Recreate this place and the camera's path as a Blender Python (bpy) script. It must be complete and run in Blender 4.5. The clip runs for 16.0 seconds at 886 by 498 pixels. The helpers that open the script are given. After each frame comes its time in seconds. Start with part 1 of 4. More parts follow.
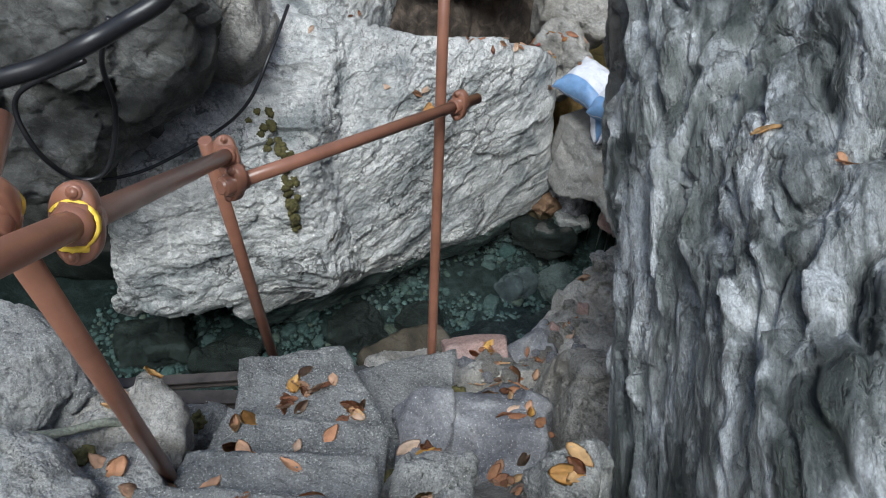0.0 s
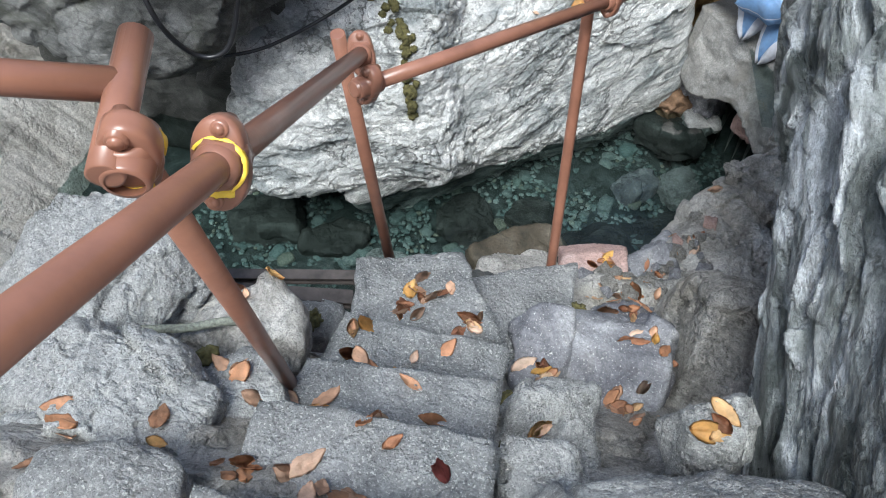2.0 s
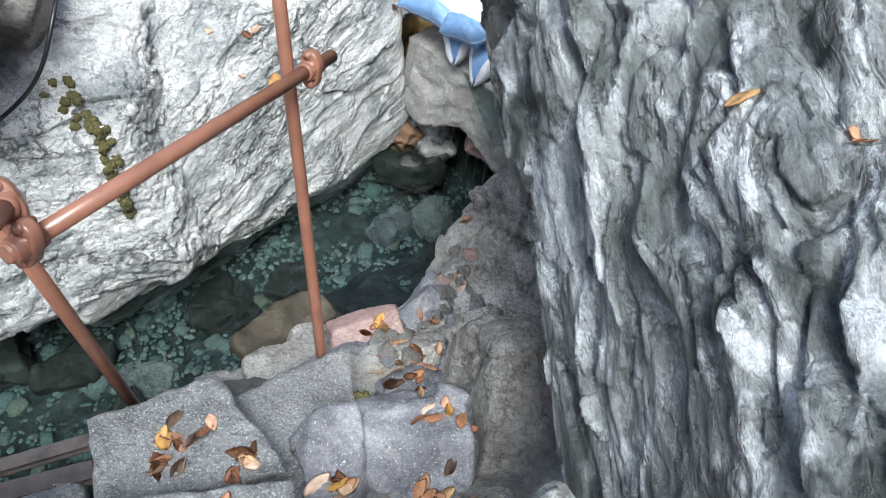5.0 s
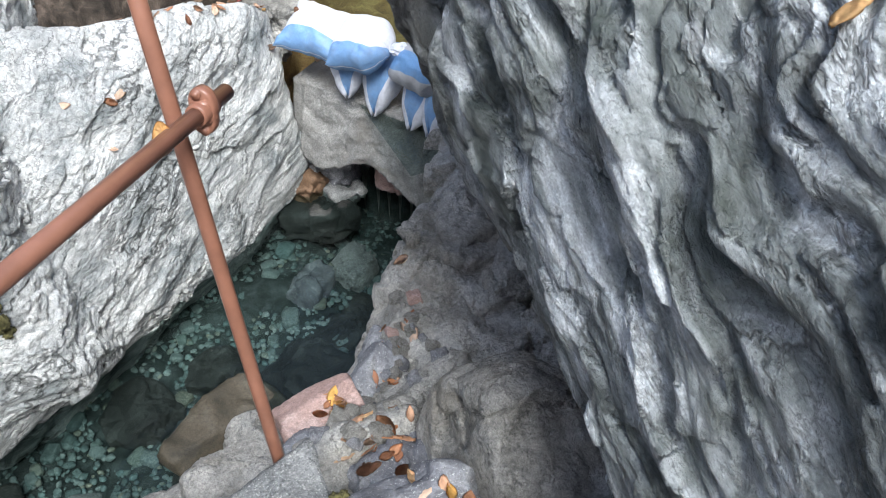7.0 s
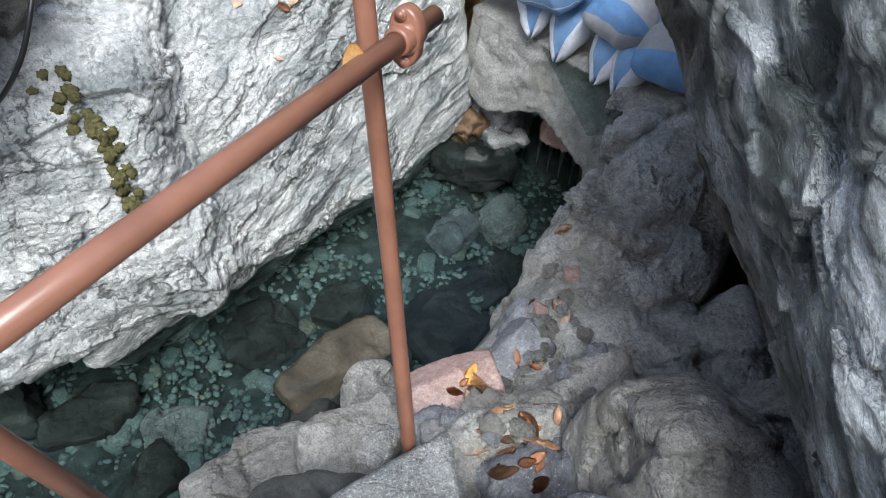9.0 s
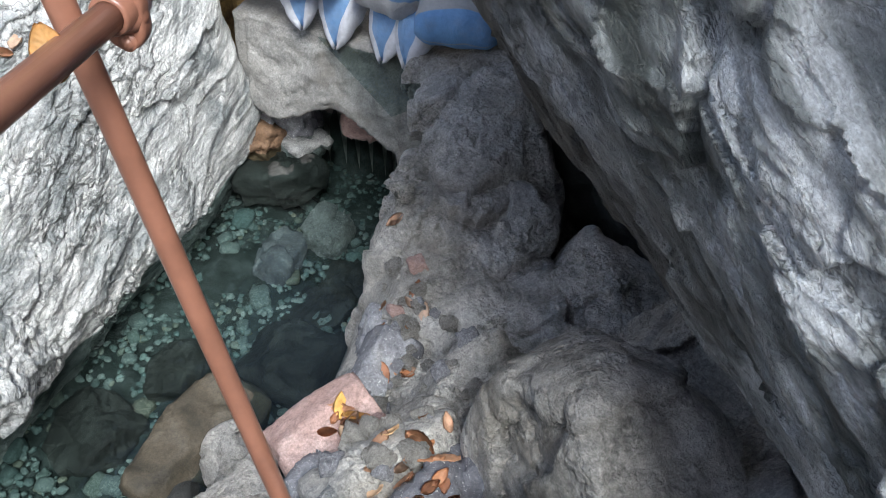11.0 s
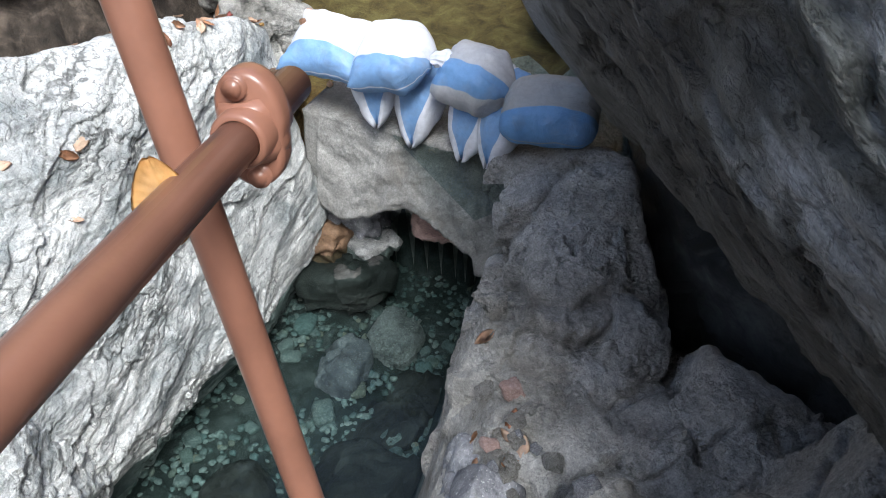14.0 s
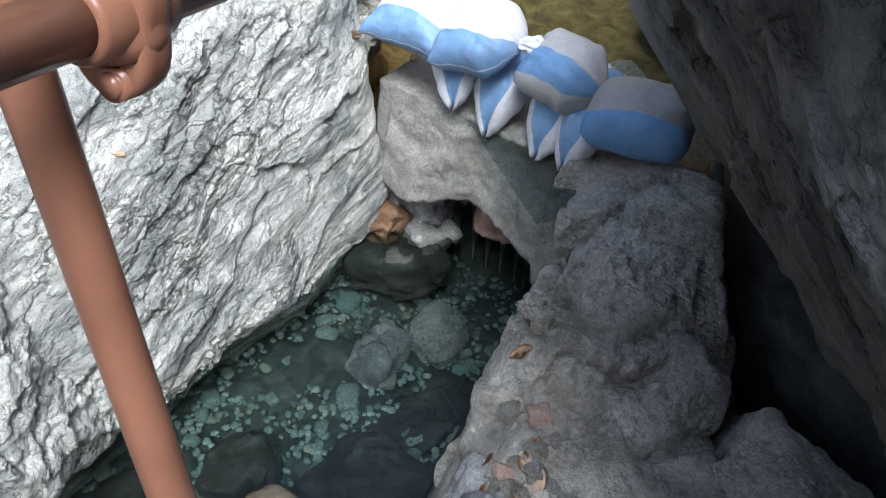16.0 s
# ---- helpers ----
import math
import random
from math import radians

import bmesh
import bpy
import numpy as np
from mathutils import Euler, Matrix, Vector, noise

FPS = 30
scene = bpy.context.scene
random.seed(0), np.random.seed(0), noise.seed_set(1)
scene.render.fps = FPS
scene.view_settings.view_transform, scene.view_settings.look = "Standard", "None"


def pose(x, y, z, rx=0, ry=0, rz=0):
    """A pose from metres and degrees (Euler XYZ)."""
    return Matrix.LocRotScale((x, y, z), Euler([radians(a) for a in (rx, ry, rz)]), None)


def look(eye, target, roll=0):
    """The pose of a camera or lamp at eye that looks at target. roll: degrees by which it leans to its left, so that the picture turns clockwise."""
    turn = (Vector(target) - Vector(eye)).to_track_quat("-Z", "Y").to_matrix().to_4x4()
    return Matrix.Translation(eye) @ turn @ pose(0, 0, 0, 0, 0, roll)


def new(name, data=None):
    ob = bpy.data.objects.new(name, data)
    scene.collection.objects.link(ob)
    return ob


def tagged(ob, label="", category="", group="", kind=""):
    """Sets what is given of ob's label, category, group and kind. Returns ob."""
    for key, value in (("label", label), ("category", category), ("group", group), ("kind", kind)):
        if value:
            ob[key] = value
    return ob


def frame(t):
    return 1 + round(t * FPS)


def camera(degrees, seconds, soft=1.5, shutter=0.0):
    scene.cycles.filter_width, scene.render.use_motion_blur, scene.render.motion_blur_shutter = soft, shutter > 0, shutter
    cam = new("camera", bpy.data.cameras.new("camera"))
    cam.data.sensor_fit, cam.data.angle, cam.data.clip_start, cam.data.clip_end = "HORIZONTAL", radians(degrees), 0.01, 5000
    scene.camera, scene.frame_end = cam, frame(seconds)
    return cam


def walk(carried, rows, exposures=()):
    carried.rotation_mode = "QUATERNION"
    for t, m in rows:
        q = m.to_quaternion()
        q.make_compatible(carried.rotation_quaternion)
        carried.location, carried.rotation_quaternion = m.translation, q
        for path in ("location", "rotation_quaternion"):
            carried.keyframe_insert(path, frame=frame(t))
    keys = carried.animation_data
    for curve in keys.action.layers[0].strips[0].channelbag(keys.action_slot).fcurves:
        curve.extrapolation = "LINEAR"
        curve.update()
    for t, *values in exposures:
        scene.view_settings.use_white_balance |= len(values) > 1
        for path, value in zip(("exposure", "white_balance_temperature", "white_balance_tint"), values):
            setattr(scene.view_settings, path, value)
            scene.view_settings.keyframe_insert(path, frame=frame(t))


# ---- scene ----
cam = camera(59.0, 16.0, soft=1.0)
PATH = [
    (0, (-0.113, -2.154, 4.083), (-0.026, -0.674, 2.74), 6.0),
    (0.5, (-0.114, -2.069, 4.049), (-0.092, -0.685, 2.606), 7.0),
    (1, (-0.139, -2.019, 4.03), (-0.113, -0.702, 2.525), 6.7),
    (1.5, (-0.215, -1.973, 4.028), (-0.262, -0.708, 2.479), 5.8),
    (2, (-0.233, -1.961, 4.028), (-0.36, -0.725, 2.46), 3.4),
    (2.5, (-0.207, -1.947, 4.037), (-0.154, -0.661, 2.506), 4.9),
    (3, (-0.179, -1.948, 4.053), (0.226, -0.672, 2.567), 12.2),
    (3.5, (-0.191, -1.906, 4.039), (0.245, -0.609, 2.58), 6.4),
    (4, (-0.15, -1.792, 3.991), (0.234, -0.487, 2.524), 7.0),
    (6.5, (-0.156, -1.367, 3.729), (0.471, -0.177, 2.249), 7.0),
    (7, (-0.176, -1.251, 3.6), (0.508, 0.008, 2.205), 3.5),
    (7.5, (-0.278, -1.146, 3.555), (0.283, 0.116, 2.108), 9.3),
    (8, (-0.319, -0.998, 3.466), (0.047, 0.324, 2.01), 11.4),
    (8.5, (-0.204, -0.903, 3.349), (0.143, 0.288, 1.781), 3.3),
    (9, (-0.208, -0.865, 3.372), (0.154, 0.392, 1.86), 4.6),
    (9.5, (-0.192, -0.875, 3.345), (0.179, 0.41, 1.858), 6.3),
    (10, (-0.141, -0.836, 3.292), (0.438, 0.388, 1.82), 6.3),
    (12.5, (-0.111, -0.379, 2.911), (0.681, 0.678, 1.408), 1.3),
    (13, (-0.124, -0.308, 2.928), (0.586, 0.864, 1.471), -0.5),
    (13.5, (-0.109, -0.296, 2.93), (0.652, 0.96, 1.572), 0.1),
    (14, (-0.124, -0.297, 2.946), (0.621, 0.997, 1.616), -0.5),
    (14.5, (-0.106, -0.291, 2.907), (0.631, 0.925, 1.501), 3.0),
    (15, (-0.067, -0.196, 2.809), (0.519, 1.136, 1.437), 4.0),
    (15.5, (0.057, -0.204, 2.734), (0.547, 1.211, 1.408), 0.4),
    (16, (0.066, -0.175, 2.776), (0.624, 1.198, 1.433), 4.0),
]

EXPOSURES = [(0, 0.15, 6000, 4), (1.5, 0.7, 6000, 4), (4.0, 1.0, 6000, 4), (7.0, 1.0, 6050, 6), (9.0, 0.9, 6000, 5), (12.5, 1.25, 6150, 7), (14.0, 1.05, 6050, 6), (16.0, 1.0, 6050, 5)]
walk(cam, [(t, look(eye, target, roll)) for t, eye, target, roll in PATH], EXPOSURES)

# ---- light: bright overcast sky over a narrow gorge ----
world = bpy.data.worlds.new("world")
scene.world = world
world.use_nodes = True
wn = world.node_tree.nodes
sky = wn.new("ShaderNodeTexSky")
sky.sky_type = 'NISHITA'
sky.sun_disc = False
sky.sun_elevation = radians(58)
sky.sun_rotation = radians(192)
sky.air_density, sky.dust_density = 1.0, 3.0
wn["Background"].inputs["Strength"].default_value = 0.15
world.node_tree.links.new(sky.outputs[0], wn["Background"].inputs["Color"])
sun_data = bpy.data.lights.new("sun", 'SUN')
sun_data.energy, sun_data.angle, sun_data.color = 2.7, radians(26), (1.0, 0.99, 0.97)
sun = new("sun", sun_data)
sun.matrix_world = look((-0.9, -3.8, 8.5), (0.1, 1.0, 0.8))


# ---- noise on arrays of points ----
def lattice(i, j, k, seed):
    h = (i * 374761393 + j * 668265263 + k * 2147483647 + seed * 974634777) & 0xFFFFFFFF
    h = ((h ^ (h >> 13)) * 1274126177) & 0xFFFFFFFF
    h = ((h ^ (h >> 16)) * 2246822519) & 0xFFFFFFFF
    return (h ^ (h >> 15)) & 0xFFFFFFFF


def gnoise(p, seed=0):
    """Gradient noise in about -1..1."""
    b = np.floor(p).astype(np.int64)
    f = p - b
    u = f * f * f * (f * (f * 6 - 15) + 10)
    out = np.zeros(len(p))
    for dx in (0, 1):
        for dy in (0, 1):
            for dz in (0, 1):
                h = lattice(b[:, 0] + dx, b[:, 1] + dy, b[:, 2] + dz, seed)
                gx = (h & 255) / 127.5 - 1
                gy = ((h >> 8) & 255) / 127.5 - 1
                gz = ((h >> 16) & 255) / 127.5 - 1
                w = ((u[:, 0] if dx else 1 - u[:, 0]) * (u[:, 1] if dy else 1 - u[:, 1]) * (u[:, 2] if dz else 1 - u[:, 2]))
                out += w * (gx * (f[:, 0] - dx) + gy * (f[:, 1] - dy) + gz * (f[:, 2] - dz))
    return out


def fbm(p, octaves=4, seed=0, gain=0.5):
    out, a, q = np.zeros(len(p)), 1.0, p
    for n in range(octaves):
        out += a * gnoise(q, seed + n)
        a, q = a * gain, q * 2.03 + 7.1
    return out


def ridged(p, octaves=4, seed=0, gain=0.5):
    out, a, q = np.zeros(len(p)), 1.0, p
    for n in range(octaves):
        out += a * (1 - 2 * np.abs(gnoise(q, seed + n)))
        a, q = a * gain, q * 2.03 + 3.7
    return out


def cells(p, seed=0):
    """Worley noise: distance to the nearest seed point, to the border between cells, and a value of the cell."""
    b = np.floor(p).astype(np.int64)
    d1 = np.full(len(p), 9.0)
    d2 = np.full(len(p), 9.0)
    val = np.zeros(len(p))
    for dx in (-1, 0, 1):
        for dy in (-1, 0, 1):
            for dz in (-1, 0, 1):
                h = lattice(b[:, 0] + dx, b[:, 1] + dy, b[:, 2] + dz, seed)
                q = np.stack([(h & 255) / 255, ((h >> 8) & 255) / 255, ((h >> 16) & 255) / 255], 1) + b + (dx, dy, dz)
                d = np.linalg.norm(q - p, axis=1)
                closer = d < d1
                d2 = np.where(closer, d1, np.minimum(d2, d))
                val = np.where(closer, (h >> 24) / 255, val)
                d1 = np.where(closer, d, d1)
    return d1, d2 - d1, val


def facets(p, seed=0):
    """Broken rock: every Worley cell is a flat face tilted its own way, with a step to its neighbours."""
    b = np.floor(p).astype(np.int64)
    d1, d2, out = np.full(len(p), 9.0), np.full(len(p), 9.0), np.zeros(len(p))
    for dx in (-1, 0, 1):
        for dy in (-1, 0, 1):
            for dz in (-1, 0, 1):
                h = lattice(b[:, 0] + dx, b[:, 1] + dy, b[:, 2] + dz, seed)
                h2 = lattice(b[:, 0] + dx, b[:, 1] + dy, b[:, 2] + dz, seed + 17)
                q = p - (np.stack([(h & 255) / 255, ((h >> 8) & 255) / 255, ((h >> 16) & 255) / 255], 1) + b + (dx, dy, dz))
                d = np.linalg.norm(q, axis=1)
                tilt = (q * (np.stack([h2 & 255, (h2 >> 8) & 255, (h2 >> 16) & 255], 1) / 127.5 - 1)).sum(1)
                closer = d < d1
                d2 = np.where(closer, d1, np.minimum(d2, d))
                out = np.where(closer, 0.9 * tilt + 0.7 * ((h >> 24) / 255 - 0.5), out)
                d1 = np.where(closer, d, d1)
    return out, d2 - d1


def turned(p, axis, along, across):
    """Coordinates stretched along an axis: frequency along it and across it."""
    a = np.array(axis, float) / np.linalg.norm(axis)
    t = np.outer(p @ a, a)
    return t * along + (p - t) * across


# ---- mesh helpers ----
SPHERES = {}


def sphere_arrays(level):
    if level not in SPHERES:
        bm = bmesh.new()
        bmesh.ops.create_icosphere(bm, subdivisions=level, radius=1)
        bm.verts.index_update()
        v = np.array([x.co[:] for x in bm.verts])
        f = np.array([[x.index for x in g.verts] for g in bm.faces], dtype=np.int32)
        bm.free()
        SPHERES[level] = (v / np.linalg.norm(v, axis=1, keepdims=True), f)
    return SPHERES[level]


def mesh_from(name, v, f, material, smooth=True):
    me = bpy.data.meshes.new(name)
    v, f = np.asarray(v, np.float32), np.asarray(f, np.int32)
    me.vertices.add(len(v))
    me.vertices.foreach_set("co", v.ravel())
    me.loops.add(f.size)
    me.loops.foreach_set("vertex_index", f.ravel())
    me.polygons.add(len(f))
    me.polygons.foreach_set("loop_start", np.arange(0, f.size, f.shape[1], dtype=np.int32))
    me.polygons.foreach_set("use_smooth", np.full(len(f), smooth))
    me.update(calc_edges=True)
    me.validate()
    me.materials.append(material)
    return me


def part(name, bm, material, parent, label="", smooth=False):
    me = bpy.data.meshes.new(name)
    bm.to_mesh(me)
    bm.free()
    if smooth:
        me.polygons.foreach_set("use_smooth", np.full(len(me.polygons), True))
    me.materials.append(material)
    ob = new(name, me)
    if parent:
        ob.parent = parent
    if label:
        ob["label"] = label
    return ob


def carve(level, centre, planes, sharp=14.0, lean=(0, 0, 0)):
    """A rounded convex stone bounded by planes (point, outward normal): points and outward directions."""
    u, f = sphere_arrays(level)
    u = u + np.array(lean, float)
    u = u / np.linalg.norm(u, axis=1, keepdims=True)
    c = np.array(centre, float)
    total, normal = np.zeros(len(u)), np.zeros_like(u)
    for point, n in planes:
        n = np.array(n, float) / np.linalg.norm(n)
        d = max(0.02, float((np.array(point) - c) @ n))
        w = np.maximum(u @ n, 0) / d
        total += w ** sharp
        normal += (w ** sharp)[:, None] * n
    r = total ** (-1 / sharp)
    normal /= np.linalg.norm(normal, axis=1, keepdims=True) + 1e-9
    return c + u * r[:, None], normal, f


def boxed(centre, half, turn=(0, 0, 0)):
    m = np.array(Euler([radians(a) for a in turn]).to_matrix())
    c = np.array(centre, float)
    return [(c + s * half[k] * m[:, k], s * m[:, k]) for k in range(3) for s in (-1, 1)]


def rough_stone(p, n, amp, scale, seed, axis=(0, 0, 1), stretch=1.0):
    q = turned(p, axis, scale / stretch, scale)
    warp = 0.22 * np.stack([fbm(q * 1.5, 3, seed + 40), fbm(q * 1.5, 3, seed + 50), fbm(q * 1.5, 3, seed + 60)], 1)
    big, edge = facets(q * 0.75 + warp, seed)
    small, edge2 = facets(q * 2.6 + warp * 2, seed + 3)
    worn = np.clip(0.5 + 1.4 * gnoise(q * 0.8, seed + 9), 0.1, 1)
    disp = amp * (0.8 * fbm(q * 0.5, 3, seed) + 1.2 * big - 0.35 * worn * np.exp(-edge * 26) + worn * (0.42 * small - 0.12 * np.exp(-edge2 * 18)) + 0.16 * ridged(q * 4.5, 4, seed + 7))
    return p + n * disp[:, None]


def stone(name, label, material, centre, half, turn=(0, 0, 0), cuts=(), level=5, amp=0.03, scale=5.0, seed=1, sharp=9.0,
          axis=(0, 0, 1), stretch=1.0, category="rock", group="", kind=""):
    dice = random.Random(seed * 7 + 1)
    faces = list(cuts)
    for _ in range(9):
        d = Vector((dice.gauss(0, 1), dice.gauss(0, 1), dice.gauss(0, 1))).normalized()
        reach = math.sqrt(sum((d[k] * half[k]) ** 2 for k in range(3))) * dice.uniform(0.85, 1.1)
        d = Euler([radians(a) for a in turn]).to_matrix() @ d
        faces.append((Vector(centre) + d * reach, d))
    p, n, f = carve(level, centre, boxed(centre, half, turn) + faces, sharp * 2 + 4)
    p = rough_stone(p, n, amp, scale, seed, axis, stretch)
    ob = new(name, mesh_from(name, p, f, material))
    return tagged(ob, label, category, group, kind)


# ---- materials ----
def material(name):
    m = bpy.data.materials.new(name)
    m.use_nodes = True
    return m, m.node_tree.nodes, m.node_tree.links, m.node_tree.nodes["Principled BSDF"]


def texture(nt, kind, scale, detail=6.0, rough=0.6, vector=None, distortion=0.0):
    nodes, links = nt.nodes, nt.links
    if kind == "noise":
        t = nodes.new("ShaderNodeTexNoise")
        t.inputs["Detail"].default_value, t.inputs["Roughness"].default_value = detail, rough
        t.inputs["Distortion"].default_value = distortion
        out = t.outputs["Fac"]
    elif kind == "wave":
        t = nodes.new("ShaderNodeTexWave")
        t.inputs["Distortion"].default_value, t.inputs["Detail"].default_value = distortion, detail
        out = t.outputs["Fac"]
    else:
        t = nodes.new("ShaderNodeTexVoronoi")
        t.feature = kind
        out = t.outputs["Distance"]
    t.inputs["Scale"].default_value = scale
    if vector is not None:
        links.new(vector, t.inputs["Vector"])
    return out


def ramp(nt, fac, *stops):
    r = nt.nodes.new("ShaderNodeValToRGB")
    e = r.color_ramp.elements
    while len(e) < len(stops):
        e.new(0.5)
    for k, (pos, col) in enumerate(stops):
        e[k].position = pos
        e[k].color = (*col, 1) if isinstance(col, tuple) else (col, col, col, 1)
    nt.links.new(fac, r.inputs[0])
    return r.outputs[0]


def blend(nt, fac, a, b, mode='MIX'):
    m = nt.nodes.new("ShaderNodeMix")
    m.data_type, m.blend_type = 'RGBA', mode
    if isinstance(fac, float):
        m.inputs[0].default_value = fac
    else:
        nt.links.new(fac, m.inputs[0])
    for slot, v in ((6, a), (7, b)):
        if isinstance(v, tuple):
            m.inputs[slot].default_value = (*v, 1)
        else:
            nt.links.new(v, m.inputs[slot])
    return m.outputs[2]


def placed(nt, scale=(1, 1, 1), turn=(0, 0, 0), geometry=False):
    c = nt.nodes.new("ShaderNodeTexCoord")
    m = nt.nodes.new("ShaderNodeMapping")
    m.vector_type = 'TEXTURE'
    m.inputs["Scale"].default_value = [1 / s for s in scale]
    m.inputs["Rotation"].default_value = [radians(a) for a in turn]
    nt.links.new(c.outputs["Object"], m.inputs[0])
    return m.outputs[0]


def bumped(nt, shader, *layers):
    last = None
    for height, strength, distance in layers:
        b = nt.nodes.new("ShaderNodeBump")
        b.inputs["Strength"].default_value, b.inputs["Distance"].default_value = strength, distance
        nt.links.new(height, b.inputs["Height"])
        if last:
            nt.links.new(last, b.inputs["Normal"])
        last = b.outputs["Normal"]
    nt.links.new(last, shader.inputs["Normal"])


def rock_material(name, dark, mid, light, stretch=(1, 1, 1), turn=(0, 0, 0), scale=3.0, rough=0.7, stain=None, stain_amount=0.5,
                  vein=None, damp=None, bump=0.6, lichen=0.0, crack=0.5, random=0.0, spec=0.4, steep=0.0, fissure=0.0):
    m, nodes, links, bsdf = material(name)
    nt = m.node_tree
    v = placed(nt, stretch, turn)
    big = texture(nt, "noise", scale, 8, 0.62, v, 0.6)
    fine = texture(nt, "noise", scale * 14, 8, 0.75, v)
    col = ramp(nt, big, (0.3 + steep, dark), (0.5, mid), (0.68 - steep, light))
    grain = ramp(nt, fine, (0.32, 0.5), (0.68, 1.45))
    col = blend(nt, 0.75, col, grain, 'MULTIPLY')
    speck = texture(nt, "noise", 170.0, 4, 0.7, placed(nt))
    col = blend(nt, 0.4, col, ramp(nt, speck, (0.36, 0.5), (0.5, 1.0), (0.66, 1.5)), 'MULTIPLY')
    if vein:
        lines = texture(nt, "noise", scale * 1.7, 7, 0.65, v, 1.8)
        col = blend(nt, ramp(nt, lines, (0.47, 0.0), (0.5, 1.0), (0.53, 0.0)), col, vein)
    if stain:
        patch = texture(nt, "noise", 1.9, 5, 0.65, placed(nt))
        col = blend(nt, ramp(nt, patch, (0.6 - 0.2 * stain_amount, 0.0), (0.72, 0.85)), col, stain)
    # brown rock tone with painted shade in it, growing along one direction
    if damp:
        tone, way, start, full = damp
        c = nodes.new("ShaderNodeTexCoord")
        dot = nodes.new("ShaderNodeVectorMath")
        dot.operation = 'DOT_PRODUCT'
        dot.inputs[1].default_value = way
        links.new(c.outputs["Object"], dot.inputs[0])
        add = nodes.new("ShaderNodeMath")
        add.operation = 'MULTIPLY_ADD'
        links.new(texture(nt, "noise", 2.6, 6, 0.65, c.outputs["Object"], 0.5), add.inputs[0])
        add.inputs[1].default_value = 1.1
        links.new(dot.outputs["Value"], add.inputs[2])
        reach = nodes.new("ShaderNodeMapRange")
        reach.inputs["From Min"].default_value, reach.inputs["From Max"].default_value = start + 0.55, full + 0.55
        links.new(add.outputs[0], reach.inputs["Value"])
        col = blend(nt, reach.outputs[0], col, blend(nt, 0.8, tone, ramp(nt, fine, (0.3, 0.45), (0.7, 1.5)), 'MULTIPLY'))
    if lichen:
        spots = texture(nt, "noise", 130.0, 3, 0.6, placed(nt))
        col = blend(nt, ramp(nt, spots, (0.67 - lichen * 0.09, 0.0), (0.72 - lichen * 0.09, 0.85)), col, (0.62, 0.63, 0.6))
    cr = texture(nt, "DISTANCE_TO_EDGE", scale * 2.2, vector=blend(nt, 0.12, v, texture_color(nt, scale * 2, v)))
    line = ramp(nt, cr, (0.0, 0.0), (0.035, 1.0))
    if crack:
        col = blend(nt, ramp(nt, cr, (0.0, crack), (0.03, 0.0)), col, (0.03, 0.03, 0.028))
    if fissure:
        seam = texture(nt, "noise", scale * 0.8, 5, 0.6, v, 0.1)
        where = ramp(nt, texture(nt, "noise", 1.7, 4, 0.6, placed(nt)), (0.4, 0.12), (0.58, 1.0))
        thin = ramp(nt, seam, (0.482, 0.0), (0.496, fissure), (0.504, fissure), (0.518, 0.0))
        col = blend(nt, blend(nt, 1.0, thin, where, 'MULTIPLY'), col, (0.035, 0.035, 0.032))
        chips = texture(nt, "noise", scale * 5.5, 3, 0.55, v, 0.15)
        flake = ramp(nt, chips, (0.475, 0.0), (0.495, fissure * 0.8), (0.505, fissure * 0.8), (0.525, 0.0))
        col = blend(nt, blend(nt, 1.0, flake, where, 'MULTIPLY'), col, (0.06, 0.06, 0.055))
    if random:
        info = nodes.new("ShaderNodeObjectInfo")
        tint = ramp(nt, info.outputs["Random"], (0.0, (0.5, 0.62, 0.6)), (0.3, (0.9, 0.95, 0.92)), (0.6, (1.25, 1.25, 1.2)), (0.85, (0.8, 1.0, 0.98)), (1.0, (1.3, 1.05, 0.8)))
        col = blend(nt, random, col, tint, 'MULTIPLY')
    links.new(col, bsdf.inputs["Base Color"])
    links.new(ramp(nt, fine, (0.3, rough - 0.15), (0.7, min(1.0, rough + 0.12))), bsdf.inputs["Roughness"])
    bsdf.inputs["Specular IOR Level"].default_value = spec
    mid_scale = texture(nt, "noise", scale * 3.3, 6, 0.65, v, 0.4)
    layers = [(big, bump, 0.03), (mid_scale, bump, 0.032), (fine, bump, 0.02), (speck, bump, 0.003)]
    if fissure:
        layers.append((ramp(nt, seam, (0.47, 1.0), (0.5, 0.0), (0.53, 1.0)), bump * 0.6, 0.012))
        layers.append((ramp(nt, chips, (0.46, 1.0), (0.5, 0.0), (0.54, 1.0)), bump * 0.5, 0.006))
    if crack:
        layers.insert(1, (line, bump * 0.4, 0.01))
    bumped(nt, bsdf, *layers)
    return m


def texture_color(nt, scale, vector):
    t = nt.nodes.new("ShaderNodeTexNoise")
    t.inputs["Scale"].default_value = scale
    nt.links.new(vector, t.inputs["Vector"])
    return t.outputs["Color"]


